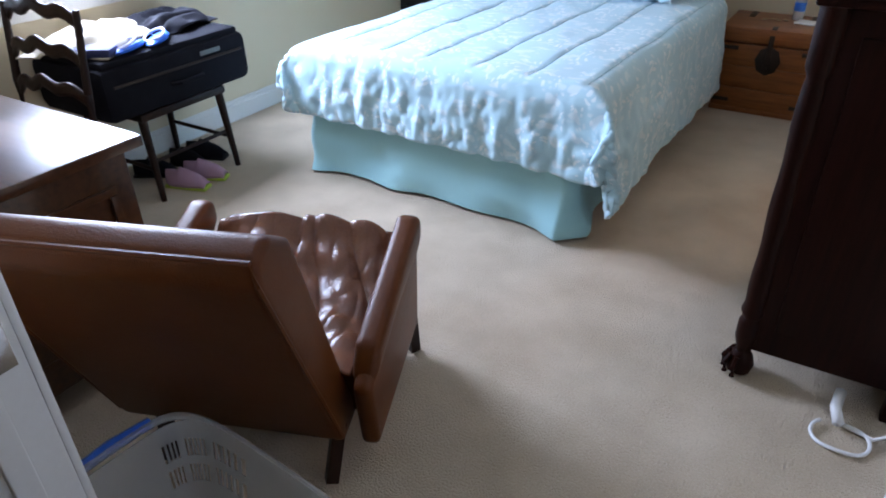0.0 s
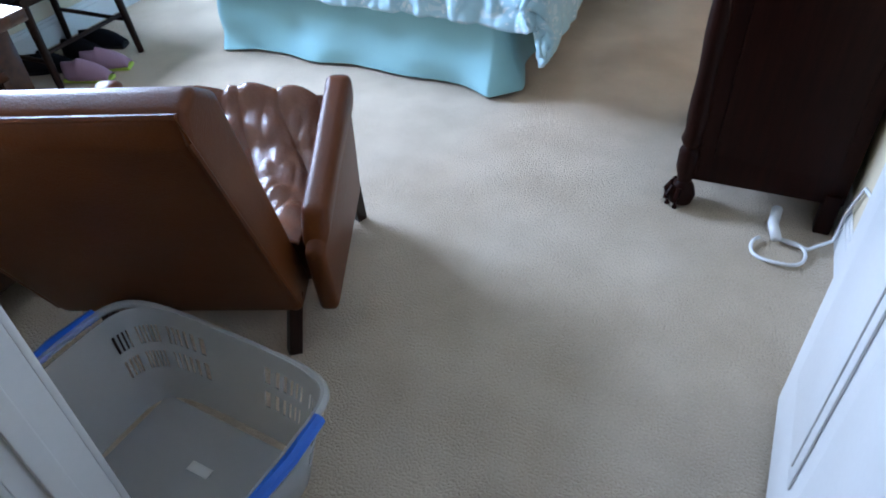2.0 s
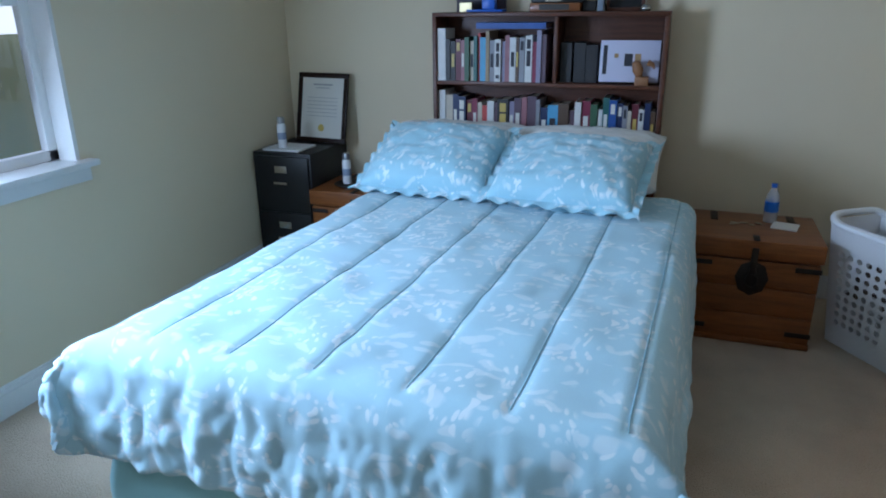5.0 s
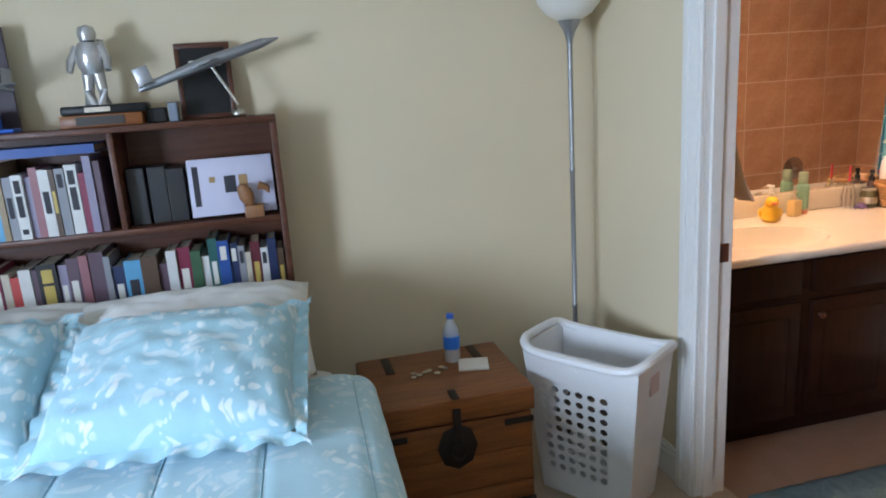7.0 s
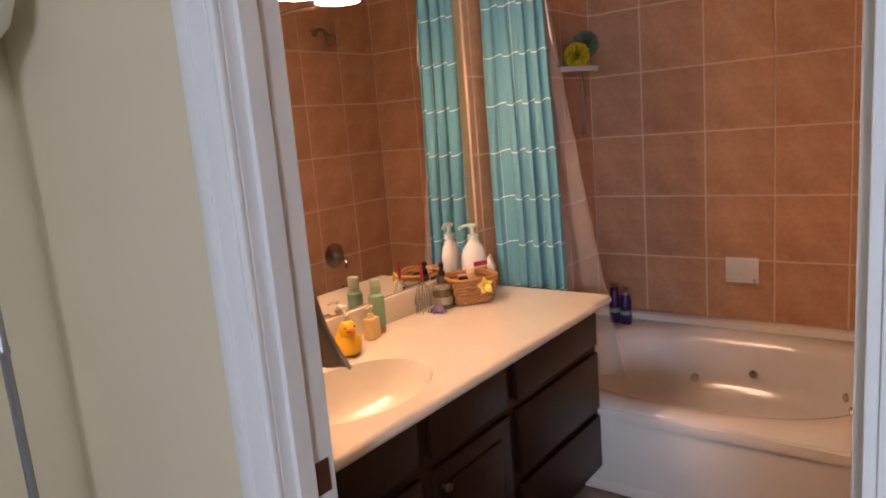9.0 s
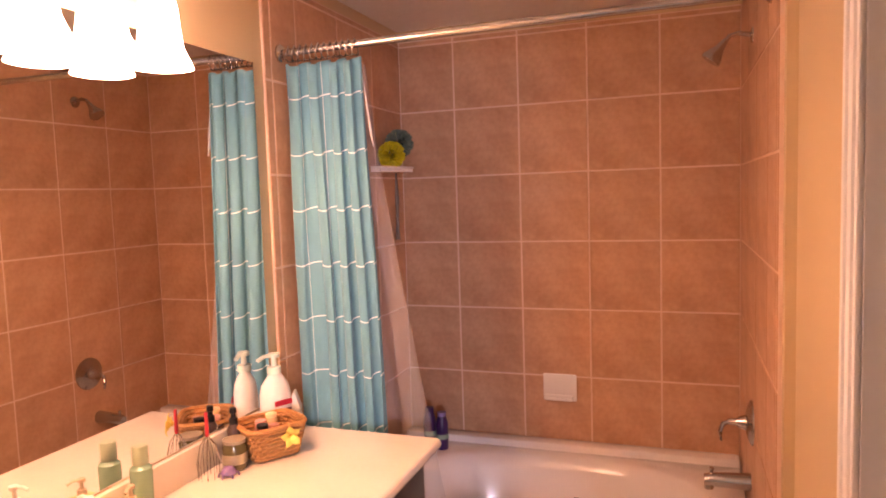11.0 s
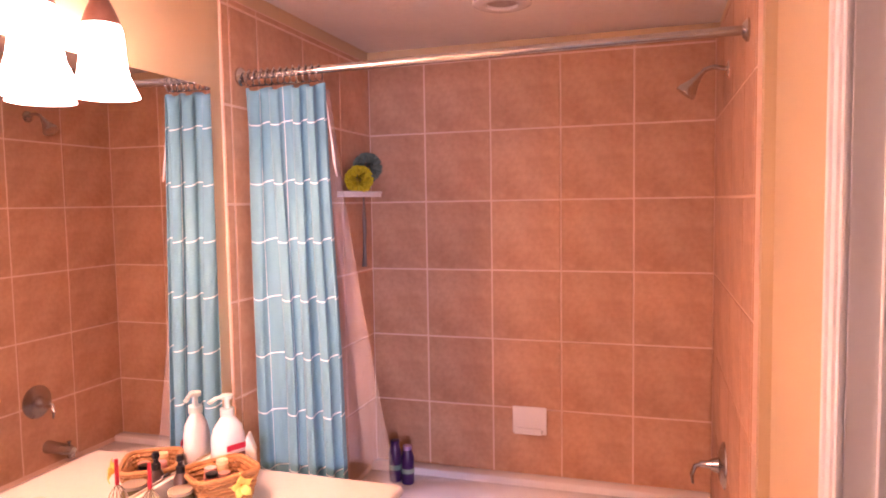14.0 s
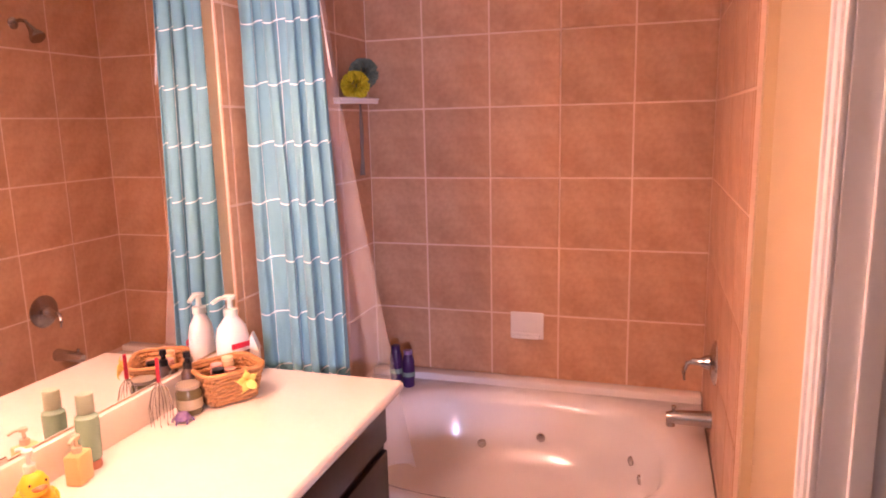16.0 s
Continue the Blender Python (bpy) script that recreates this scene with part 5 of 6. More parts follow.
for k in range(4):
    x = -0.28 + k * 0.187
    part("socket_cup", lathe([(0.0, 0.016), (0.012, 0.014), (0.012, 0.0), (0.016, -0.01), (0.032, -0.045), (0.042, -0.07), (0.044, -0.08), (0.0, -0.081)], 20, m=Matrix.Translation((x, 0, 0))), BRONZE, light)
    part("finial", lathe([(0.0, 0.032), (0.009, 0.026), (0.011, 0.018), (0.006, 0.012)], 12, m=Matrix.Translation((x, 0, 0))), BRONZE, light)
    part("shade", lathe([(0.044, -0.082), (0.048, -0.10), (0.052, -0.16), (0.058, -0.20), (0.078, -0.245), (0.08, -0.25), (0.076, -0.248), (0.055, -0.20), (0.048, -0.15), (0.042, -0.086)], 28, m=Matrix.Translation((x, 0, 0))), SHADE, light, "glowing frosted bell shade")
    lamp("vanity_bulb", "POINT", Matrix.Translation((2.665 + x, 5.957, 2.235 - 0.236)), BULB_POWER, (1.0, 0.60, 0.30), radius=0.02)

# ---- tub alcove: tiles ----
TW, TH, Z0 = 0.333, 0.333, 0.391
COLS = [4.45, 4.78, 5.106, 5.437, 5.765]
G = 0.0042


def tile_mesh(w, h):
    bm = boxes((G, w - G, 0, 0.006, G, h - G), bevel=0.002)
    me = bpy.data.meshes.new("tile")
    bm.to_mesh(me)
    bm.free()
    me.materials.append(TILE)
    return me


TILES = {}


def tile(parent, w, h, m):
    key = (round(w, 3), round(h, 3))
    if key not in TILES:
        TILES[key] = tile_mesh(*key)
    ob = new("tile", TILES[key])
    ob.parent = parent
    ob.matrix_world = m


tw_e = structure("wall_tiled_east", boxes((TX + 0.001, TX + 0.0115, ASY - 0.011, BNY, 0.34, 2.415)), GROUT, "terracotta tiled wall behind the tub", "tiled wall")
tw_n = structure("wall_tiled_north", boxes((3.565, TX + 0.001, BNY - 0.007, BNY - 0.0005, 0.0, 2.415)), GROUT, "terracotta tiled end wall of the tub", "tiled wall")
tw_s = structure("wall_tiled_south", boxes((3.536, TX + 0.001, ASY - 0.0115, ASY - 0.001, 0.0, 2.415)), GROUT, "terracotta tiled plumbing wall of the tub", "tiled wall")
rows_z = [(Z0 + k * TH, TH) for k in range(6)] + [(Z0 + 6 * TH, 2.415 - Z0 - 6 * TH)]
spans_y = list(zip([ASY] + COLS[1:], COLS[1:] + [BNY - 0.008]))
for z, h in rows_z:
    for y0, y1 in spans_y:
        tile(tw_e, y1 - y0, h, Matrix.Translation((TX + 0.004, y0, z)) @ Matrix.Rotation(radians(90), 4, "Z"))
for z, h in rows_z:
    x1 = TX
    for w in (TW, TW, TW, TX - 3 * TW - 3.61):
        tile(tw_n, w, h, Matrix.Translation((x1, BNY - 0.004, z)) @ Matrix.Rotation(radians(180), 4, "Z"))
        x1 -= w
    x1 = TX
    for w in (TW, TW, TW, TX - 3 * TW - 3.58):
        tile(tw_s, w, h, Matrix.Translation((x1 - w, ASY - 0.004, z)))
        x1 -= w
    tile(tw_n, 0.045, h, Matrix.Translation((3.61, BNY - 0.004, z)) @ Matrix.Rotation(radians(180), 4, "Z"))
    tile(tw_s, 0.042, h, Matrix.Translation((3.538, ASY - 0.004, z)))

# ---- tub ----
tub = thing("bathtub", "white acrylic whirlpool bathtub with an oval basin", "bathtub")
DZ, BZ = 0.375, 0.41
bm = bmesh.new()
TCX, TCY, TRX, TRY = 4.15, 5.25, 0.48, 0.66
tx0, tx1, ty0, ty1 = TUBX, TX - 0.001, ASY + 0.006, BNY - 0.010
prev = None
levels = [("rect", 1.0, DZ - 0.05), ("rect", 1.0, DZ - 0.012), ("rect", 0.985, DZ), ("oval", 1.06, DZ), ("oval", 1.0, DZ - 0.012), ("oval", 0.95, DZ - 0.06), ("oval", 0.88, DZ - 0.2), ("oval", 0.80, DZ - 0.30), ("oval", 0.6, DZ - 0.345), ("oval", 0.05, DZ - 0.35)]
M = 96
for kind, r, z in levels:
    now = []
    for i in range(M):
        a = 2 * math.pi * i / M
        c, s = math.cos(a), math.sin(a)
        if kind == "rect":
            k = min(((tx1 if c > 0 else tx0) - TCX) / c if abs(c) > 1e-6 else 9e9, ((ty1 if s > 0 else ty0) - TCY) / s if abs(s) > 1e-6 else 9e9)
            x, y = TCX + k * c, TCY + k * s
            if r < 1:
                x, y = TCX + (x - TCX) * 0.99, TCY + (y - TCY) * 0.992
        else:
            px, py = round_rect(a, TRX * r, TRY * r, 2.5)
            x, y = TCX + px, TCY + py
        now.append(bm.verts.new((x, y, z)))
    if prev:
        for i in range(M):
            bm.faces.new((prev[i], prev[(i + 1) % M], now[(i + 1) % M], now[i]))
    prev = now
bm.faces.new(prev)
part("basin", bm, TUBWHITE, tub, smooth=True)
part("back_ledge", boxes((TX - 0.085, TX - 0.002, ty0, ty1, DZ - 0.03, BZ), bevel=0.012), TUBWHITE, tub, "raised ledge along the tiles")
part("apron", boxes((TUBX + 0.004, TUBX + 0.03, ty0, ty1, 0.0, DZ - 0.015), bevel=0.005), TUBWHITE, tub, "white front apron")
part("rim_lip", boxes((TUBX - 0.006, TUBX + 0.0035, ty0, ty1, DZ - 0.055, DZ - 0.012), bevel=0.004), TUBWHITE, tub)
part("foot_strip", boxes((TUBX - 0.004, TUBX + 0.0035, ty0, ty1, 0.0, 0.05), bevel=0.003), TUBWHITE, tub)
for jx, jy, jz in ((TCX + 0.385, 5.15, 0.205), (TCX + 0.37, 5.43, 0.15), (TCX + 0.27, 4.74, 0.20), (TCX + 0.10, 4.70, 0.21)):
    out = Vector((TCX - jx, TCY - jy, 0)).normalized()
    part("jet", lathe([(0.0, 0.012), (0.012, 0.012), (0.02, 0.008), (0.022, 0.0)], 14, m=Matrix.Translation((jx, jy, jz)) @ out.to_track_quat("Z", "Y").to_matrix().to_4x4()), CHROME, tub, "chrome whirlpool jet")

# ---- rod, curtain, liner ----
rod = thing("curtain_rod", "chrome shower curtain rod", "curtain rod")
part("rod", tube([(3.665, BNY - 0.01, 2.16), (3.675, 5.25, 2.172), (3.70, ASY, 2.185)], 0.0135, 14), CHROME, rod)
part("flange", lathe([(0.032, 0), (0.032, 0.008), (0.02, 0.018), (0.0, 0.02)], 20, m=Matrix.Translation((3.70, ASY, 2.185)) @ Matrix.Rotation(radians(-90), 4, "X")), CHROME, rod)
part("flange", lathe([(0.032, 0), (0.032, 0.008), (0.02, 0.018), (0.0, 0.02)], 20, m=Matrix.Translation((3.665, BNY - 0.009, 2.16)) @ Matrix.Rotation(radians(90), 4, "X")), CHROME, rod)

CURTAIN = material("curtain_cotton", (0.10, 0.315, 0.375), (0.08, 0.275, 0.335), 0.8, scale=9, fine=380, bump=0.1, fine_bump=0.15, depth=0.002, sheen=0.2)
nt = CURTAIN.node_tree
uvn = nt.nodes.new("ShaderNodeUVMap")
sep = nt.nodes.new("ShaderNodeSeparateXYZ")
nt.links.new(uvn.outputs[0], sep.inputs[0])
lines = []
for ax, width in ((0, 0.013), (1, 0.021)):
    fr1, lt = nt.nodes.new("ShaderNodeMath"), nt.nodes.new("ShaderNodeMath")
    fr1.operation, lt.operation, lt.inputs[1].default_value = "FRACT", "LESS_THAN", width
    nt.links.new(sep.outputs[ax], fr1.inputs[0])
    nt.links.new(fr1.outputs[0], lt.inputs[0])
    lines.append(lt.outputs[0])
mxm = nt.nodes.new("ShaderNodeMath")
mxm.operation = "MAXIMUM"
nt.links.new(lines[0], mxm.inputs[0])
nt.links.new(lines[1], mxm.inputs[1])
mxc = nt.nodes.new("ShaderNodeMix")
mxc.data_type = "RGBA"
mxc.inputs["B"].default_value = (0.70, 0.78, 0.78, 1)
bs = nt.nodes["Principled BSDF"]
nt.links.new(bs.inputs["Base Color"].links[0].from_socket, mxc.inputs["A"])
nt.links.new(mxm.outputs[0], mxc.inputs["Factor"])
nt.links.new(mxc.outputs["Result"], bs.inputs["Base Color"])


def curtain_at(u, v):
    """v runs from the top down; the cloth is gathered in deep pleats towards the end wall."""
    y0, y1 = 6.045 - 0.008 * v, 5.735 - 0.055 * v
    ph = 2 * math.pi * 4.4 * (u + 0.05 * math.sin(5 * u + 2) + 0.05 * wav(u * 3, v * 1.5, 1.2, 4))
    amp = 0.015 + 0.008 * v + 0.014 * wav(u * 5, v * 1.5, 1.5, 7)
    y = y0 + (y1 - y0) * u + 0.007 * math.sin(2 * ph + 1.0)
    x = 3.665 + amp * math.sin(ph) + 0.012 * v * wav(u * 4, 0, 2, 9)
    return Vector((x, y, 2.115 - v * 1.72 + 0.008 * math.sin(ph)))


bm = bmesh.new()
uvl = bm.loops.layers.uv.new("UVMap")
nu, nv = 240, 60
grid = [[bm.verts.new(curtain_at(i / nu, j / nv)) for j in range(nv + 1)] for i in range(nu + 1)]
for i in range(nu):
    for j in range(nv):
        f = bm.faces.new((grid[i][j], grid[i + 1][j], grid[i + 1][j + 1], grid[i][j + 1]))
        for lp, (a, b) in zip(f.loops, ((i, j), (i + 1, j), (i + 1, j + 1), (i, j + 1))):
            lp[uvl].uv = (a / nu * 3.4 + 0.3, b / nv * 8.6 + 0.42)
tagged(finish("shower_curtain", bm, CURTAIN, True, 0.003), "turquoise cotton shower curtain with thin white lines, drawn open", "shower curtain")
LINER = plain("clear_vinyl", (0.80, 0.76, 0.72), 0.25, alpha=0.24)


def liner_at(u, v):
    y = 5.93 + (5.75 - 0.26 * v ** 1.2 - 5.93) * u
    return Vector((3.735 + 0.012 * math.sin(u * 22 + v) + 0.05 * v + 0.006 * wav(u * 3, v * 3, 2), y, 2.11 - v * 1.71))


tagged(finish("curtain_liner", sheet(liner_at, 60, 30), LINER, True), "clear vinyl curtain liner hanging into the tub", "shower liner")
for k in range(12):
    y = 6.02 - k * 0.024
    hk = bmesh.new()
    tube([(3.668 + 0.021 * math.cos(a), y + 0.004 * math.sin(2 * a), 2.155 + 0.028 * math.sin(a)) for a in [i * math.pi / 8 for i in range(17)]], 0.0028, 5, hk)
    lathe([(0.0, 0.006), (0.006, 0.003), (0.006, -0.003), (0.0, -0.006)], 8, hk, Matrix.Translation((3.688, y, 2.133)))
    tagged(finish("curtain_hook", hk, CHROME, True), "chrome roller ring on the curtain rod", "curtain ring", "curtain rings")
tagged(finish("curtain_tieback", tube([(3.68, 5.745, 2.11), (3.68, 5.725, 1.96), (3.68, 5.712, 1.85), (3.68, 5.705, 1.81)], 0.004, 6, radii=[0.002, 0.003, 0.005, 0.002]), plain("vinyl_glint", (0.8, 0.78, 0.76), 0.2, alpha=0.7), True), "clear vinyl corner folded at the curtain", "vinyl strip")

# ---- shower fittings ----
sh = thing("shower_fixture", "brushed nickel shower head on a bent arm", "shower head", pose(4.25, ASY, 2.175))
part("flange", lathe([(0.03, 0), (0.028, 0.006), (0.012, 0.012), (0, 0.013)], 20, m=Matrix.Rotation(radians(-90), 4, "X")), CHROME, sh)
part("arm", tube([(0, 0, 0), (0, 0.05, 0.012), (0, 0.08, 0.004), (0, 0.105, -0.024)], 0.009, 10), CHROME, sh)
part("head", lathe([(0.010, 0.02), (0.014, 0.0), (0.018, -0.018), (0.034, -0.05), (0.038, -0.062), (0.036, -0.07), (0.0, -0.07)], 22, m=Matrix.Translation((0, 0.105, -0.024)) @ Matrix.Rotation(radians(38), 4, "X")), CHROME, sh)
vl = thing("tub_valve", "round brushed nickel shower valve with a lever", "tub valve", pose(4.21, ASY + 0.0022, 0.745))
part("valve_plate", lathe([(0.085, 0), (0.084, 0.005), (0.06, 0.016), (0.035, 0.022), (0.0, 0.023)], 30, m=Matrix.Rotation(radians(-90), 4, "X")), CHROME, vl)
part("valve_stem", lathe([(0.03, 0.02), (0.024, 0.04), (0.014, 0.055), (0.012, 0.085), (0.0, 0.087)], 18, m=Matrix.Rotation(radians(-90), 4, "X")), CHROME, vl)
part("lever", tube([(0, 0.08, 0), (0, 0.10, -0.01), (-0.004, 0.112, -0.04), (-0.006, 0.108, -0.075)], 0.008, 8, radii=[0.008, 0.010, 0.008, 0.005]), CHROME, vl)
spt = thing("tub_spout", "brushed nickel tub spout", "tub spout", pose(4.26, ASY + 0.0022, 0.495))
part("spout_body", tube([(0, 0, 0), (0, 0.04, 0), (0, 0.14, -0.003), (0, 0.165, -0.008)], 0.03, 16, radii=[0.034, 0.031, 0.027, 0.022]), CHROME, spt)
part("diverter", lathe([(0.006, 0), (0.006, 0.012), (0.009, 0.016), (0.009, 0.024), (0, 0.025)], 10, m=Matrix.Translation((0, 0.14, 0.02))), CHROME, spt)
part("outlet", lathe([(0.018, 0), (0.018, -0.022), (0, -0.022)], 14, m=Matrix.Translation((0, 0.15, -0.018))), CHROME, spt)
sd = thing("soap_dish", "white ceramic soap dish set on the tiles", "soap dish", pose(TX - 0.0025, 5.258, 0.662))
part("dish_plate", boxes((-0.012, 0, -0.082, 0.082, -0.06, 0.075), bevel=0.006), TUBWHITE, sd)
part("tray", boxes((-0.055, -0.010, -0.065, 0.065, -0.048, -0.034), (-0.056, -0.047, -0.065, 0.065, -0.034, -0.016), bevel=0.004), TUBWHITE, sd)
cs = thing("corner_shelf", "white corner shelf above the tub", "corner shelf", pose(TX - 0.14, BNY - 0.012, 1.755))
bm = bmesh.new()
top = [bm.verts.new((0, 0, 0.012))] + [bm.verts.new((-0.25 * math.cos(a), -0.11 * math.sin(a), 0.012)) for a in [i * math.pi / 24 for i in range(13)]]
bot = [bm.verts.new((v.co.x, v.co.y, -0.006)) for v in top]
bm.faces.new(top)
bm.faces.new(bot[::-1])
for i in range(len(top)):
    bm.faces.new((top[i], top[(i + 1) % len(top)], bot[(i + 1) % len(top)], bot[i]))
part("shelf", bm, TUBWHITE, cs)
part("lip", tube([(-0.25 * math.cos(a), -0.11 * math.sin(a), 0.016) for a in [i * math.pi / 24 for i in range(13)]], 0.006, 8), TUBWHITE, cs)


def loofah(m, colour, label, r):
    bm = bmesh.new()
    lr = random.Random(5)
    for k in range(150):
        d = Vector((lr.gauss(0, 1), lr.gauss(0, 1), lr.gauss(0, 1))).normalized()
        s = d.orthogonal().normalized()
        t = d.cross(s)
        rot = lr.random() * 6.28
        s, t = s * math.cos(rot) + t * math.sin(rot), t * math.cos(rot) - s * math.sin(rot)
        sheet(lambda u, v: d * r * (0.45 + 0.55 * v + 0.05 * math.sin(9 * u)) + s * r * 0.55 * (u - 0.5) * (0.4 + v) + t * r * 0.10 * math.sin(u * 9) * v, 6, 2, bm)
    return tagged(finish("loofah", bm, plain("net_" + label.split()[0], colour, 0.6), False, 0, m), label, "loofah", "loofahs")


loofah(pose(TX - 0.29, BNY - 0.075, 1.83), (0.66, 0.55, 0.02), "yellow net bath puff on the corner shelf", 0.062)
loofah(pose(TX - 0.18, BNY - 0.07, 1.89), (0.16, 0.22, 0.16), "grey-green net bath puff on the corner shelf", 0.066)
tagged(finish("bath_brush", tube([(TX - 0.21, BNY - 0.06, 1.748), (TX - 0.205, BNY - 0.06, 1.63), (TX - 0.21, BNY - 0.06, 1.51), (TX - 0.215, BNY - 0.06, 1.42)], 0.008, 8, radii=[0.005, 0.011, 0.008, 0.014]), material("dull_grey", (0.24, 0.22, 0.19), (0.18, 0.16, 0.14), 0.6), True), "grey bath brush hanging from the corner shelf", "brush")


def bottle_thing(name, label, cat, m, prof, mat_, capprof, capmat, group=""):
    b = thing(name, label, cat, m, group)
    part("bottle", lathe(prof, 22), mat_, b, smooth="auto")
    part("cap", lathe(capprof, 18), capmat, b, smooth="auto")
    return b


PURPLE = plain("purple_plastic", (0.05, 0.018, 0.10), 0.3)
for x, y, h in ((4.60, 5.885, 0.20), (4.585, 5.815, 0.185)):
    b = bottle_thing("shampoo_bottle", "dark purple shampoo bottle on the tub deck", "bottle", pose(x, y, DZ + 0.0005), [(0.026, 0), (0.03, 0.006), (0.031, h * 0.7), (0.02, h * 0.9)], PURPLE, [(0.022, h * 0.9), (0.022, h), (0, h + 0.002)], PURPLE if h > 0.19 else plain("lavender_cap", (0.28, 0.2, 0.4), 0.4), "shampoo bottles")
    part("print", lathe([(0.0316, h * 0.3), (0.0316, h * 0.42)], 22), plain("mint_print", (0.2, 0.35, 0.3), 0.5), b)

vent = thing("ceiling_light", "round recessed ceiling light with a white ring", "ceiling light", pose(4.18, 5.245, CZ + 0.002) @ Matrix.Diagonal((0.76, 0.76, 1, 1)))
part("trim_ring", lathe([(0.145, 0), (0.148, -0.010), (0.115, -0.020), (0.082, -0.015), (0.08, 0.0)], 36), TUBWHITE, vent)
part("lens", lathe([(0.0, -0.007), (0.068, -0.007), (0.08, -0.004)], 30), material("ribbed_lens", (0.36, 0.27, 0.22), (0.2, 0.14, 0.11), 0.3, scale=60), vent)

# ---- things on the vanity ----
PUMP = plain("pump_white", (0.78, 0.76, 0.7), 0.35)


def pump(parent, z, s=1.0, mat_=None):
    part("pump", lathe([(0.014 * s, z), (0.014 * s, z + 0.018 * s), (0.006 * s, z + 0.02 * s), (0.005 * s, z + 0.042 * s), (0.012 * s, z + 0.044 * s), (0.012 * s, z + 0.054 * s), (0, z + 0.055 * s)], 14), mat_ or PUMP, parent)
    part("nozzle", tube([(0, 0, z + 0.05 * s), (-0.025 * s, -0.005 * s, z + 0.052 * s), (-0.042 * s, -0.008 * s, z + 0.045 * s)], 0.005 * s, 8), mat_ or PUMP, parent)


lo = thing("lotion_bottle", "tall white pump lotion bottle with red lettering", "lotion bottle", pose(3.435, 5.995, ZT + 0.0005, 0, 0, -25) @ Matrix.Diagonal((1.3, 1.3, 1, 1)))
part("bottle", lathe([(0.036, 0), (0.042, 0.008), (0.044, 0.08), (0.043, 0.15), (0.037, 0.185), (0.022, 0.212), (0.014, 0.225)], 24, m=Matrix.Diagonal((1, 0.72, 1, 1))), plain("gloss_white", (0.80, 0.77, 0.72), 0.3), lo)
pump(lo, 0.224, 1.25, plain("pump_mint", (0.6, 0.7, 0.62), 0.35))
part("label_band", boxes((-0.022, 0.028, -0.0335, -0.0315, 0.12, 0.138)), plain("label_red", (0.5, 0.02, 0.04), 0.4), lo)
part("label_band", boxes((-0.02, 0.026, -0.0335, -0.0315, 0.088, 0.108)), plain("label_dark", (0.12, 0.05, 0.06), 0.4), lo)
tb = thing("lotion_tube", "white squeeze tube standing on its cap", "tube", pose(3.49, 5.955, ZT + 0.0005, 0, 0, 25))
part("cap", lathe([(0.018, 0), (0.018, 0.022), (0, 0.0221)], 16), PUMP, tb)
part("tube_body", lathe([(0.020, 0.0225), (0.023, 0.03), (0.022, 0.1)], 18), PUMP, tb)
part("crimp", slab(-0.027, 0.027, [(-0.022, 0.09), (0.022, 0.09), (0.003, 0.148), (-0.003, 0.148)], 0.002), PUMP, tb)

WICKER = wood("wicker", (0.30, 0.13, 0.04), (0.52, 0.27, 0.10), 0.6, (4, 4, 30), 20)
wb = thing("wicker_basket", "small woven basket with a yellow silk flower", "basket", pose(3.30, 5.93, ZT + 0.0005, 0, 0, -32) @ Matrix.Diagonal((1.15, 1.15, 1.1, 1)))
bh = 0.088
for k in range(7):
    v = (k + 0.5) / 7
    hx, hy = 0.062 + 0.018 * v, 0.05 + 0.018 * v
    n = 64
    pts = []
    for i in range(n + 1):
        a = 2 * math.pi * i / n
        px, py = round_rect(a, hx + 0.0022 * math.sin(a * 16 + k * math.pi), hy + 0.0022 * math.sin(a * 16 + k * math.pi), 5)
        pts.append((px, py, 0.004 + bh * v))
    part("weave", tube(pts, 0.0068, 6), WICKER, wb)
for i in range(16):
    a = 2 * math.pi * i / 16
    p0, p1 = round_rect(a, 0.062, 0.05, 5), round_rect(a, 0.082, 0.07, 5)
    part("stake", tube([(*p0, 0.002), (*p1, bh + 0.006)], 0.0035, 5), WICKER, wb)
part("rim", tube([(*round_rect(2 * math.pi * i / 48, 0.084, 0.072, 5), bh + 0.008) for i in range(49)], 0.007, 8), WICKER, wb)
part("basket_floor", boxes((-0.058, 0.058, -0.046, 0.046, 0.001, 0.006)), WICKER, wb)
for k in range(5):
    a = 2 * math.pi * k / 5 + 0.4
    c, s = math.cos(a), math.sin(a)
    pet = sheet(lambda u, v: Vector((0.012 + c * 0.036 * v - s * 0.024 * (u - 0.5) * math.sin(math.pi * min(1, v + 0.15)), -0.088 - 0.012 * math.sin(math.pi * v * 0.8) - 0.003 * k % 2, bh - 0.012 + s * 0.036 * v + c * 0.024 * (u - 0.5) * math.sin(math.pi * min(1, v + 0.15)))), 5, 6)
    part("petal", pet, plain("petal_yellow", (0.80, 0.62, 0.14), 0.6), wb, "pale yellow silk petal", smooth=True, thick=0.002)
part("flower_heart", lathe([(0, 0.008), (0.007, 0.004), (0.008, 0)], 10, m=Matrix.Translation((0.012, -0.09, bh - 0.012)) @ Matrix.Rotation(radians(90), 4, "X")), plain("heart_orange", (0.7, 0.35, 0.03), 0.6), wb)
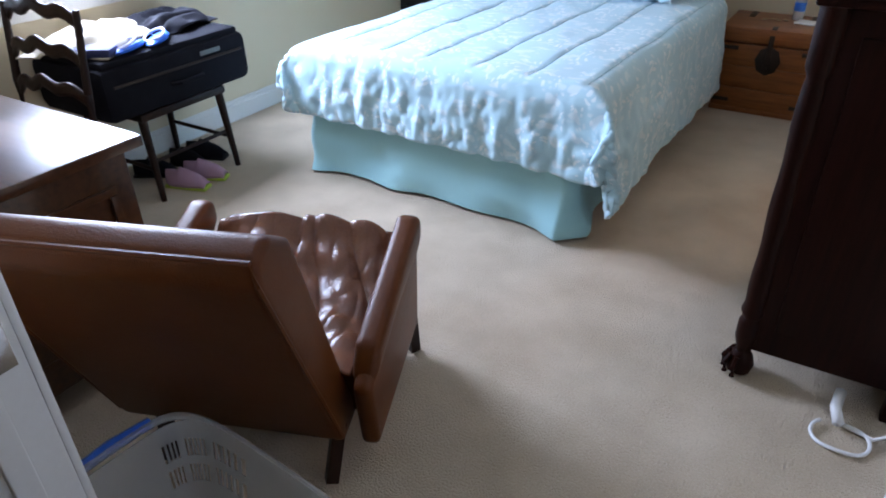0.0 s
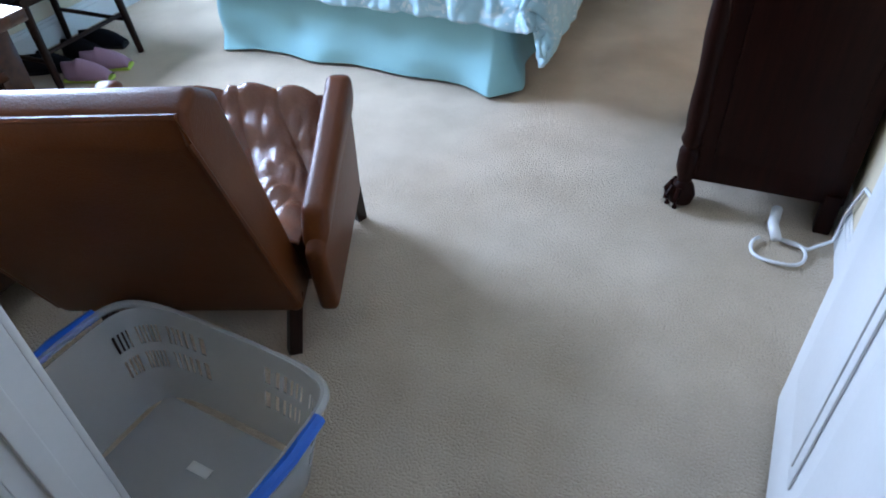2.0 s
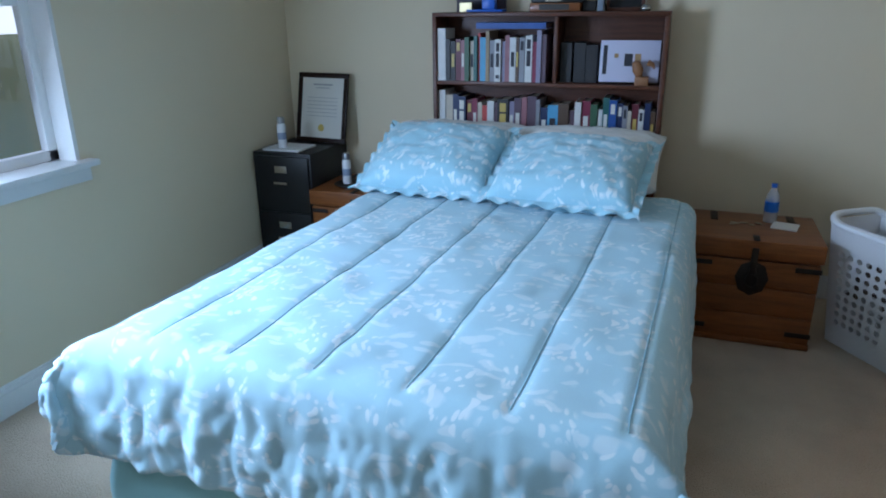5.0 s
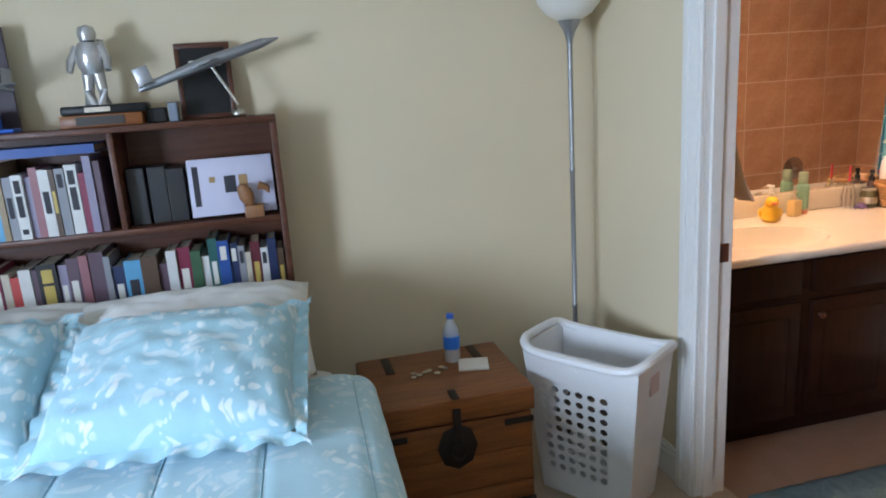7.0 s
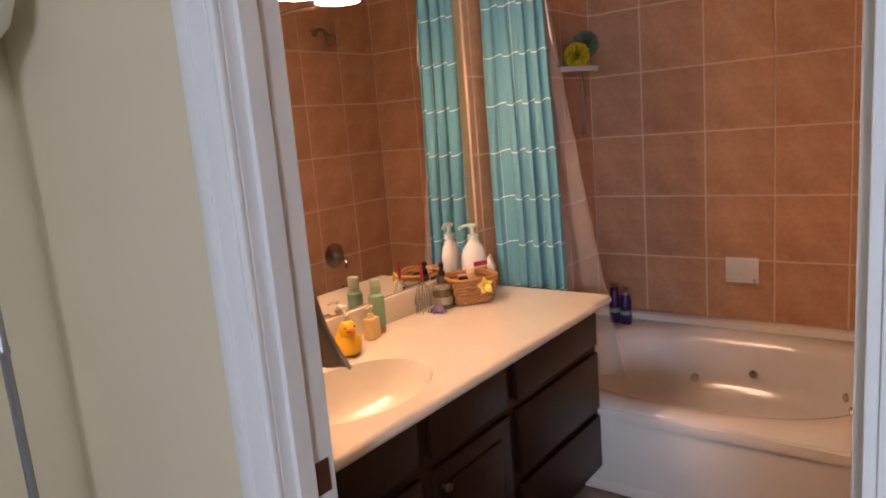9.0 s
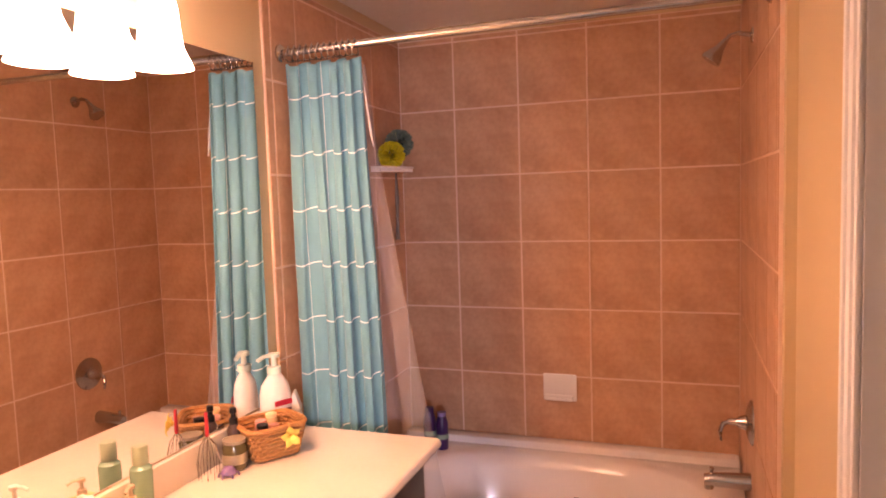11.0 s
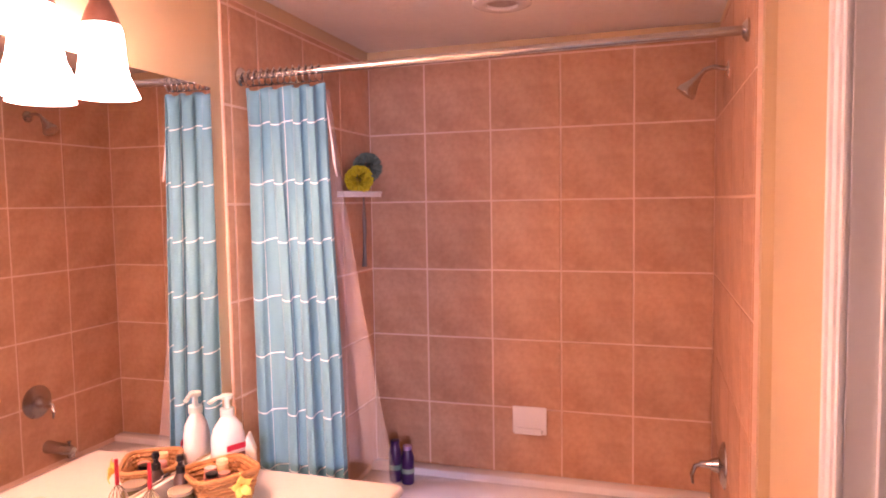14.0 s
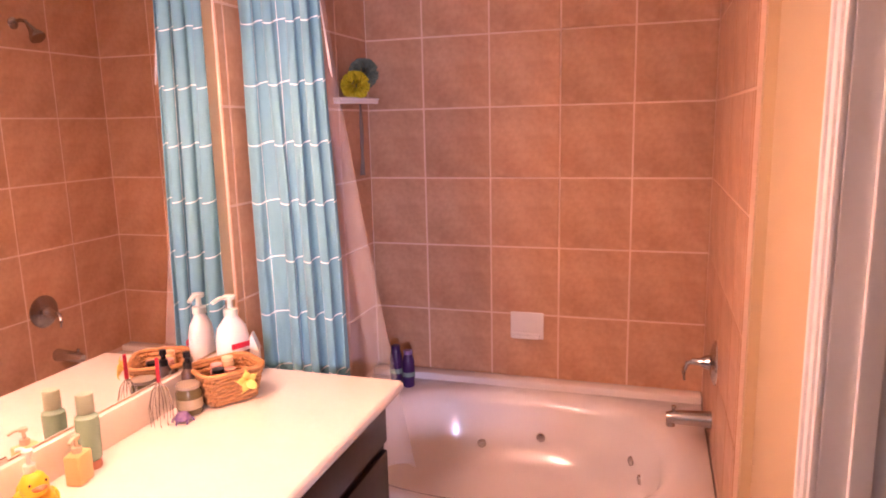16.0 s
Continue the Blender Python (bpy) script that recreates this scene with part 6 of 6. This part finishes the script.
for x, y, h, c, nm in ((-0.035, 0.0, 0.10, (0.30, 0.10, 0.07), "amber"), (0.03, 0.01, 0.115, (0.62, 0.42, 0.22), "peach"), (0.0, 0.03, 0.10, (0.5, 0.25, 0.22), "pink"), (-0.01, -0.025, 0.095, (0.35, 0.16, 0.12), "rose")):
    bt = thing("small_bottle", f"small {nm} cosmetic jar inside the basket", "cosmetics", Matrix.Translation((3.30 + x, 5.935 + y, ZT + 0.0075)), "cosmetics in the basket")
    part("jar", lathe([(0.018, 0), (0.02, 0.004), (0.02, h * 0.8), (0.016, h * 0.9)], 16), plain("jar_" + nm, c, 0.25), bt)
    part("lid", lathe([(0.018, h * 0.9), (0.018, h), (0, h + 0.001)], 16), BLACKPAINT if nm == "amber" else plain("lid_" + nm, tuple(min(1, v * 1.3) for v in c), 0.3), bt)
spm = thing("spray_bottle", "small dark spray bottle behind the basket", "bottle", pose(3.225, 6.012, ZT + 0.0005))
part("bottle", lathe([(0.02, 0), (0.021, 0.1), (0.012, 0.118)], 16), plain("smoke_plastic", (0.08, 0.05, 0.04), 0.3), spm)
part("sprayer", lathe([(0.013, 0.117), (0.013, 0.135), (0.008, 0.138), (0.007, 0.15), (0.011, 0.152), (0.010, 0.168), (0, 0.169)], 14), BLACKPAINT, spm)
jr = thing("candle_jar", "dark olive glass jar with a silver label", "jar", pose(3.175, 5.975, ZT + 0.0005))
part("jar", lathe([(0.034, 0), (0.038, 0.006), (0.038, 0.066), (0.034, 0.074), (0.034, 0.08)], 26), plain("olive_glass", (0.10, 0.085, 0.035), 0.12, coat=0.5), jr)
part("lid", lathe([(0.035, 0.0802), (0.035, 0.09), (0, 0.091)], 22), plain("smoky_lid", (0.3, 0.26, 0.2), 0.15), jr)
part("label_plate", lathe([(0.0386, 0.02), (0.0386, 0.05)], 26), plain("silver_label", (0.4, 0.36, 0.26), 0.35, 0.6), jr)
wk = thing("head_massager", "wire head massager with a red handle", "head massager", pose(3.085, 6.0, ZT + 0.0005))
part("handle", lathe([(0.0, 0.20), (0.005, 0.198), (0.006, 0.13), (0.004, 0.125)], 10), plain("red_handle", (0.55, 0.03, 0.05), 0.35), wk)
for i in range(10):
    a = 2 * math.pi * i / 10
    part("wire", tube([(0.003 * math.cos(a), 0.003 * math.sin(a), 0.127), (0.022 * math.cos(a), 0.022 * math.sin(a), 0.10), (0.036 * math.cos(a), 0.030 * math.sin(a), 0.055), (0.033 * math.cos(a), 0.028 * math.sin(a), 0.002)], 0.0012, 4), CHROME, wk)
bt_ = bmesh.new()
lathe([(0.0, 0.03), (0.014, 0.027), (0.022, 0.016), (0.023, 0.008), (0.016, 0.004)], 16, bt_)
for i in range(6):
    a = 2 * math.pi * i / 6
    tube([(0.015 * math.cos(a), 0.015 * math.sin(a), 0.01), (0.027 * math.cos(a), 0.027 * math.sin(a), 0.010), (0.03 * math.cos(a), 0.03 * math.sin(a), 0.0)], 0.003, 6, bt_)
tagged(finish("turtle_figurine", bt_, material("violet_glaze", (0.12, 0.08, 0.26), (0.3, 0.2, 0.3), 0.25, scale=60), "auto", 0, pose(3.115, 5.955, ZT + 0.0005)), "small violet glazed turtle figurine", "figurine")
MINT = plain("mint_plastic", (0.24, 0.42, 0.30), 0.25)
MINTCAP = plain("sage_cap", (0.33, 0.42, 0.30), 0.45)
for x, y, rr in ((2.83, 6.003, 1.0),):
    g = thing("toner_bottle", "tall mint green toner bottle with a sage cap", "bottle", pose(x, y, ZT + 0.0005))
    part("bottle", lathe([(0.022, 0.022), (0.026, 0.026), (0.028, 0.12), (0.027, 0.135), (0.015, 0.145)], 22), MINT, g)
    part("foot", lathe([(0.022, 0), (0.024, 0.003), (0.024, 0.022), (0, 0.0221)], 20), plain("coral_foot", (0.55, 0.22, 0.14), 0.4), g, "coral coloured foot")
    part("cap", lathe([(0.02, 0.1455), (0.0205, 0.15), (0.0205, 0.19), (0.018, 0.194), (0, 0.195)], 20), MINTCAP, g)
ct = thing("cream_bottle", "square cream lotion bottle with a clear pump", "lotion bottle", pose(2.765, 5.975, ZT + 0.0005, 0, 0, 12))
part("bottle", boxes((-0.028, 0.028, -0.02, 0.02, 0, 0.075), bevel=0.006), plain("cream_plastic", (0.70, 0.50, 0.22), 0.35), ct)
pump(ct, 0.075, 0.8, plain("clear_pump", (0.66, 0.55, 0.4), 0.2))
duck = thing("duck_soap_dispenser", "yellow rubber duck soap dispenser by the sink", "soap dispenser", pose(2.61, 5.94, ZT + 0.0005, 0, 0, -110))
YEL, ORG = plain("duck_yellow", (0.80, 0.46, 0.02), 0.35), plain("duck_orange", (0.62, 0.12, 0.03), 0.4)
part("duck_body", lathe([(0.03, 0), (0.043, 0.012), (0.047, 0.035), (0.04, 0.058), (0.024, 0.07), (0.0, 0.073)], 24, m=Matrix.Diagonal((1.15, 0.95, 1, 1))), YEL, duck, smooth=True)
part("duck_tail", lathe([(0.022, 0), (0.012, 0.022), (0.0, 0.032)], 12, m=Matrix.Translation((-0.042, 0, 0.045)) @ Matrix.Rotation(radians(-45), 4, "Y")), YEL, duck, smooth=True)
part("duck_head", lathe([(0.02, 0.062), (0.028, 0.075), (0.029, 0.092), (0.02, 0.108), (0.012, 0.112)], 20, m=Matrix.Translation((0.012, 0, 0))), YEL, duck, smooth=True)
part("beak", lathe([(0.012, 0), (0.011, 0.008), (0.0, 0.016)], 12, m=Matrix.Translation((0.036, 0, 0.086)) @ Matrix.Rotation(radians(90), 4, "Y") @ Matrix.Diagonal((0.6, 1.3, 1, 1))), ORG, duck, smooth=True)
for s in (-1, 1):
    part("wing", lathe([(0.0, 0.01), (0.016, 0.006), (0.022, 0)], 14, m=Matrix.Translation((-0.005, s * 0.042, 0.036)) @ Matrix.Rotation(radians(-90 * s), 4, "X")), YEL, duck, smooth=True)
    part("eye", lathe([(0.0, 0.003), (0.003, 0.001), (0.0035, 0)], 8, m=Matrix.Translation((0.033, s * 0.016, 0.096)) @ Matrix.Rotation(radians(60), 4, "Y")), BLACKPAINT, duck)
pump(duck, 0.112, 0.9)
tw = thing("hand_towel", "taupe hand towel hanging beside the sink", "towel", pose(1.945, 5.42, 0.17))
part("towel_cloth", sheet(lambda u, v: Vector((0.012 + 0.010 * math.sin(u * 14) * v + 0.09 * v ** 3, u * 0.12 - 0.06 + 0.06 * v * (u - 0.3), 1.35 - v * 0.46)), 24, 14), material("towel_taupe", (0.42, 0.33, 0.25), (0.35, 0.27, 0.20), 0.95, scale=20, fine=400, bump=0.3, fine_bump=0.6), tw, smooth=True, thick=0.008)
part("towel_ring", tube([(0.012, -0.06 + 0.12 * i / 12, 1.35 + 0.03 * math.sin(math.pi * i / 12)) for i in range(13)], 0.006, 8), BRONZE, tw)

# ---- bath mat and closet ----
def mat_at(u, v):
    a, b = (u - 0.5) * 2, (v - 0.5) * 2
    return Vector((a * 0.36, b * 0.24, 0.012 + 0.010 * (1 - max(abs(a), abs(b)) ** 8) + 0.006 * wav(a, b, 9, 3)))


tagged(finish("bath_mat", sheet(mat_at, 60, 40), material("blue_shag", (0.16, 0.27, 0.33), (0.10, 0.19, 0.25), 0.95, scale=30, fine=300, bump=0.8, fine_bump=0.8, depth=0.008), True, 0.008, pose(2.34, 4.98, 0)), "blue-grey shag bath mat before the vanity", "bath mat")
rail_ = thing("closet_rail", "metal hanging rail in the closet", "closet rail")
part("rail", tube([(BX + 0.05, 3.75, 1.72), (TX - 0.2, 3.75, 1.72)], 0.014, 12), CHROME, rail_)
tones = [(0.014, 0.012, 0.016), (0.03, 0.03, 0.04), (0.06, 0.012, 0.016), (0.02, 0.02, 0.05), (0.25, 0.24, 0.24), (0.012, 0.012, 0.012)]
CLOTHS = [material("garment", c, tuple(v * 1.6 for v in c), 0.85, scale=12, fine=260, bump=0.3) for c in tones]
for k in range(17):
    x = 2.75 + k * 0.10
    g = thing("hanging_garment", "dark garment on a wire hanger in the closet", "garment", pose(x, 3.75, 0, 0, 0, rnd.uniform(-6, 6)), "garments in the closet")
    part("hanger", tube([(0, 0.02, 1.735), (0, 0, 1.752), (0, -0.014, 1.735), (0, 0, 1.69), (0, 0.2, 1.60), (0, -0.2, 1.60), (0, 0, 1.69)], 0.004, 6), BLACKPAINT, g)
    ln = rnd.uniform(0.7, 1.0)
    def cloth(u, v, k=k, ln=ln):
        yy = (u - 0.5) * 2
        sh_ = 0.21 * yy
        z = 1.675 - 0.075 * abs(yy) - v * ln
        return Vector((0.025 * math.sin(u * 16 + k) * v + 0.012 * wav(u * 4, v * 3, 1, k), sh_ * (1 + 0.15 * v), z))
    part("cloth", sheet(cloth, 24, 12), CLOTHS[k % len(CLOTHS)], g, smooth=True, thick=0.02)
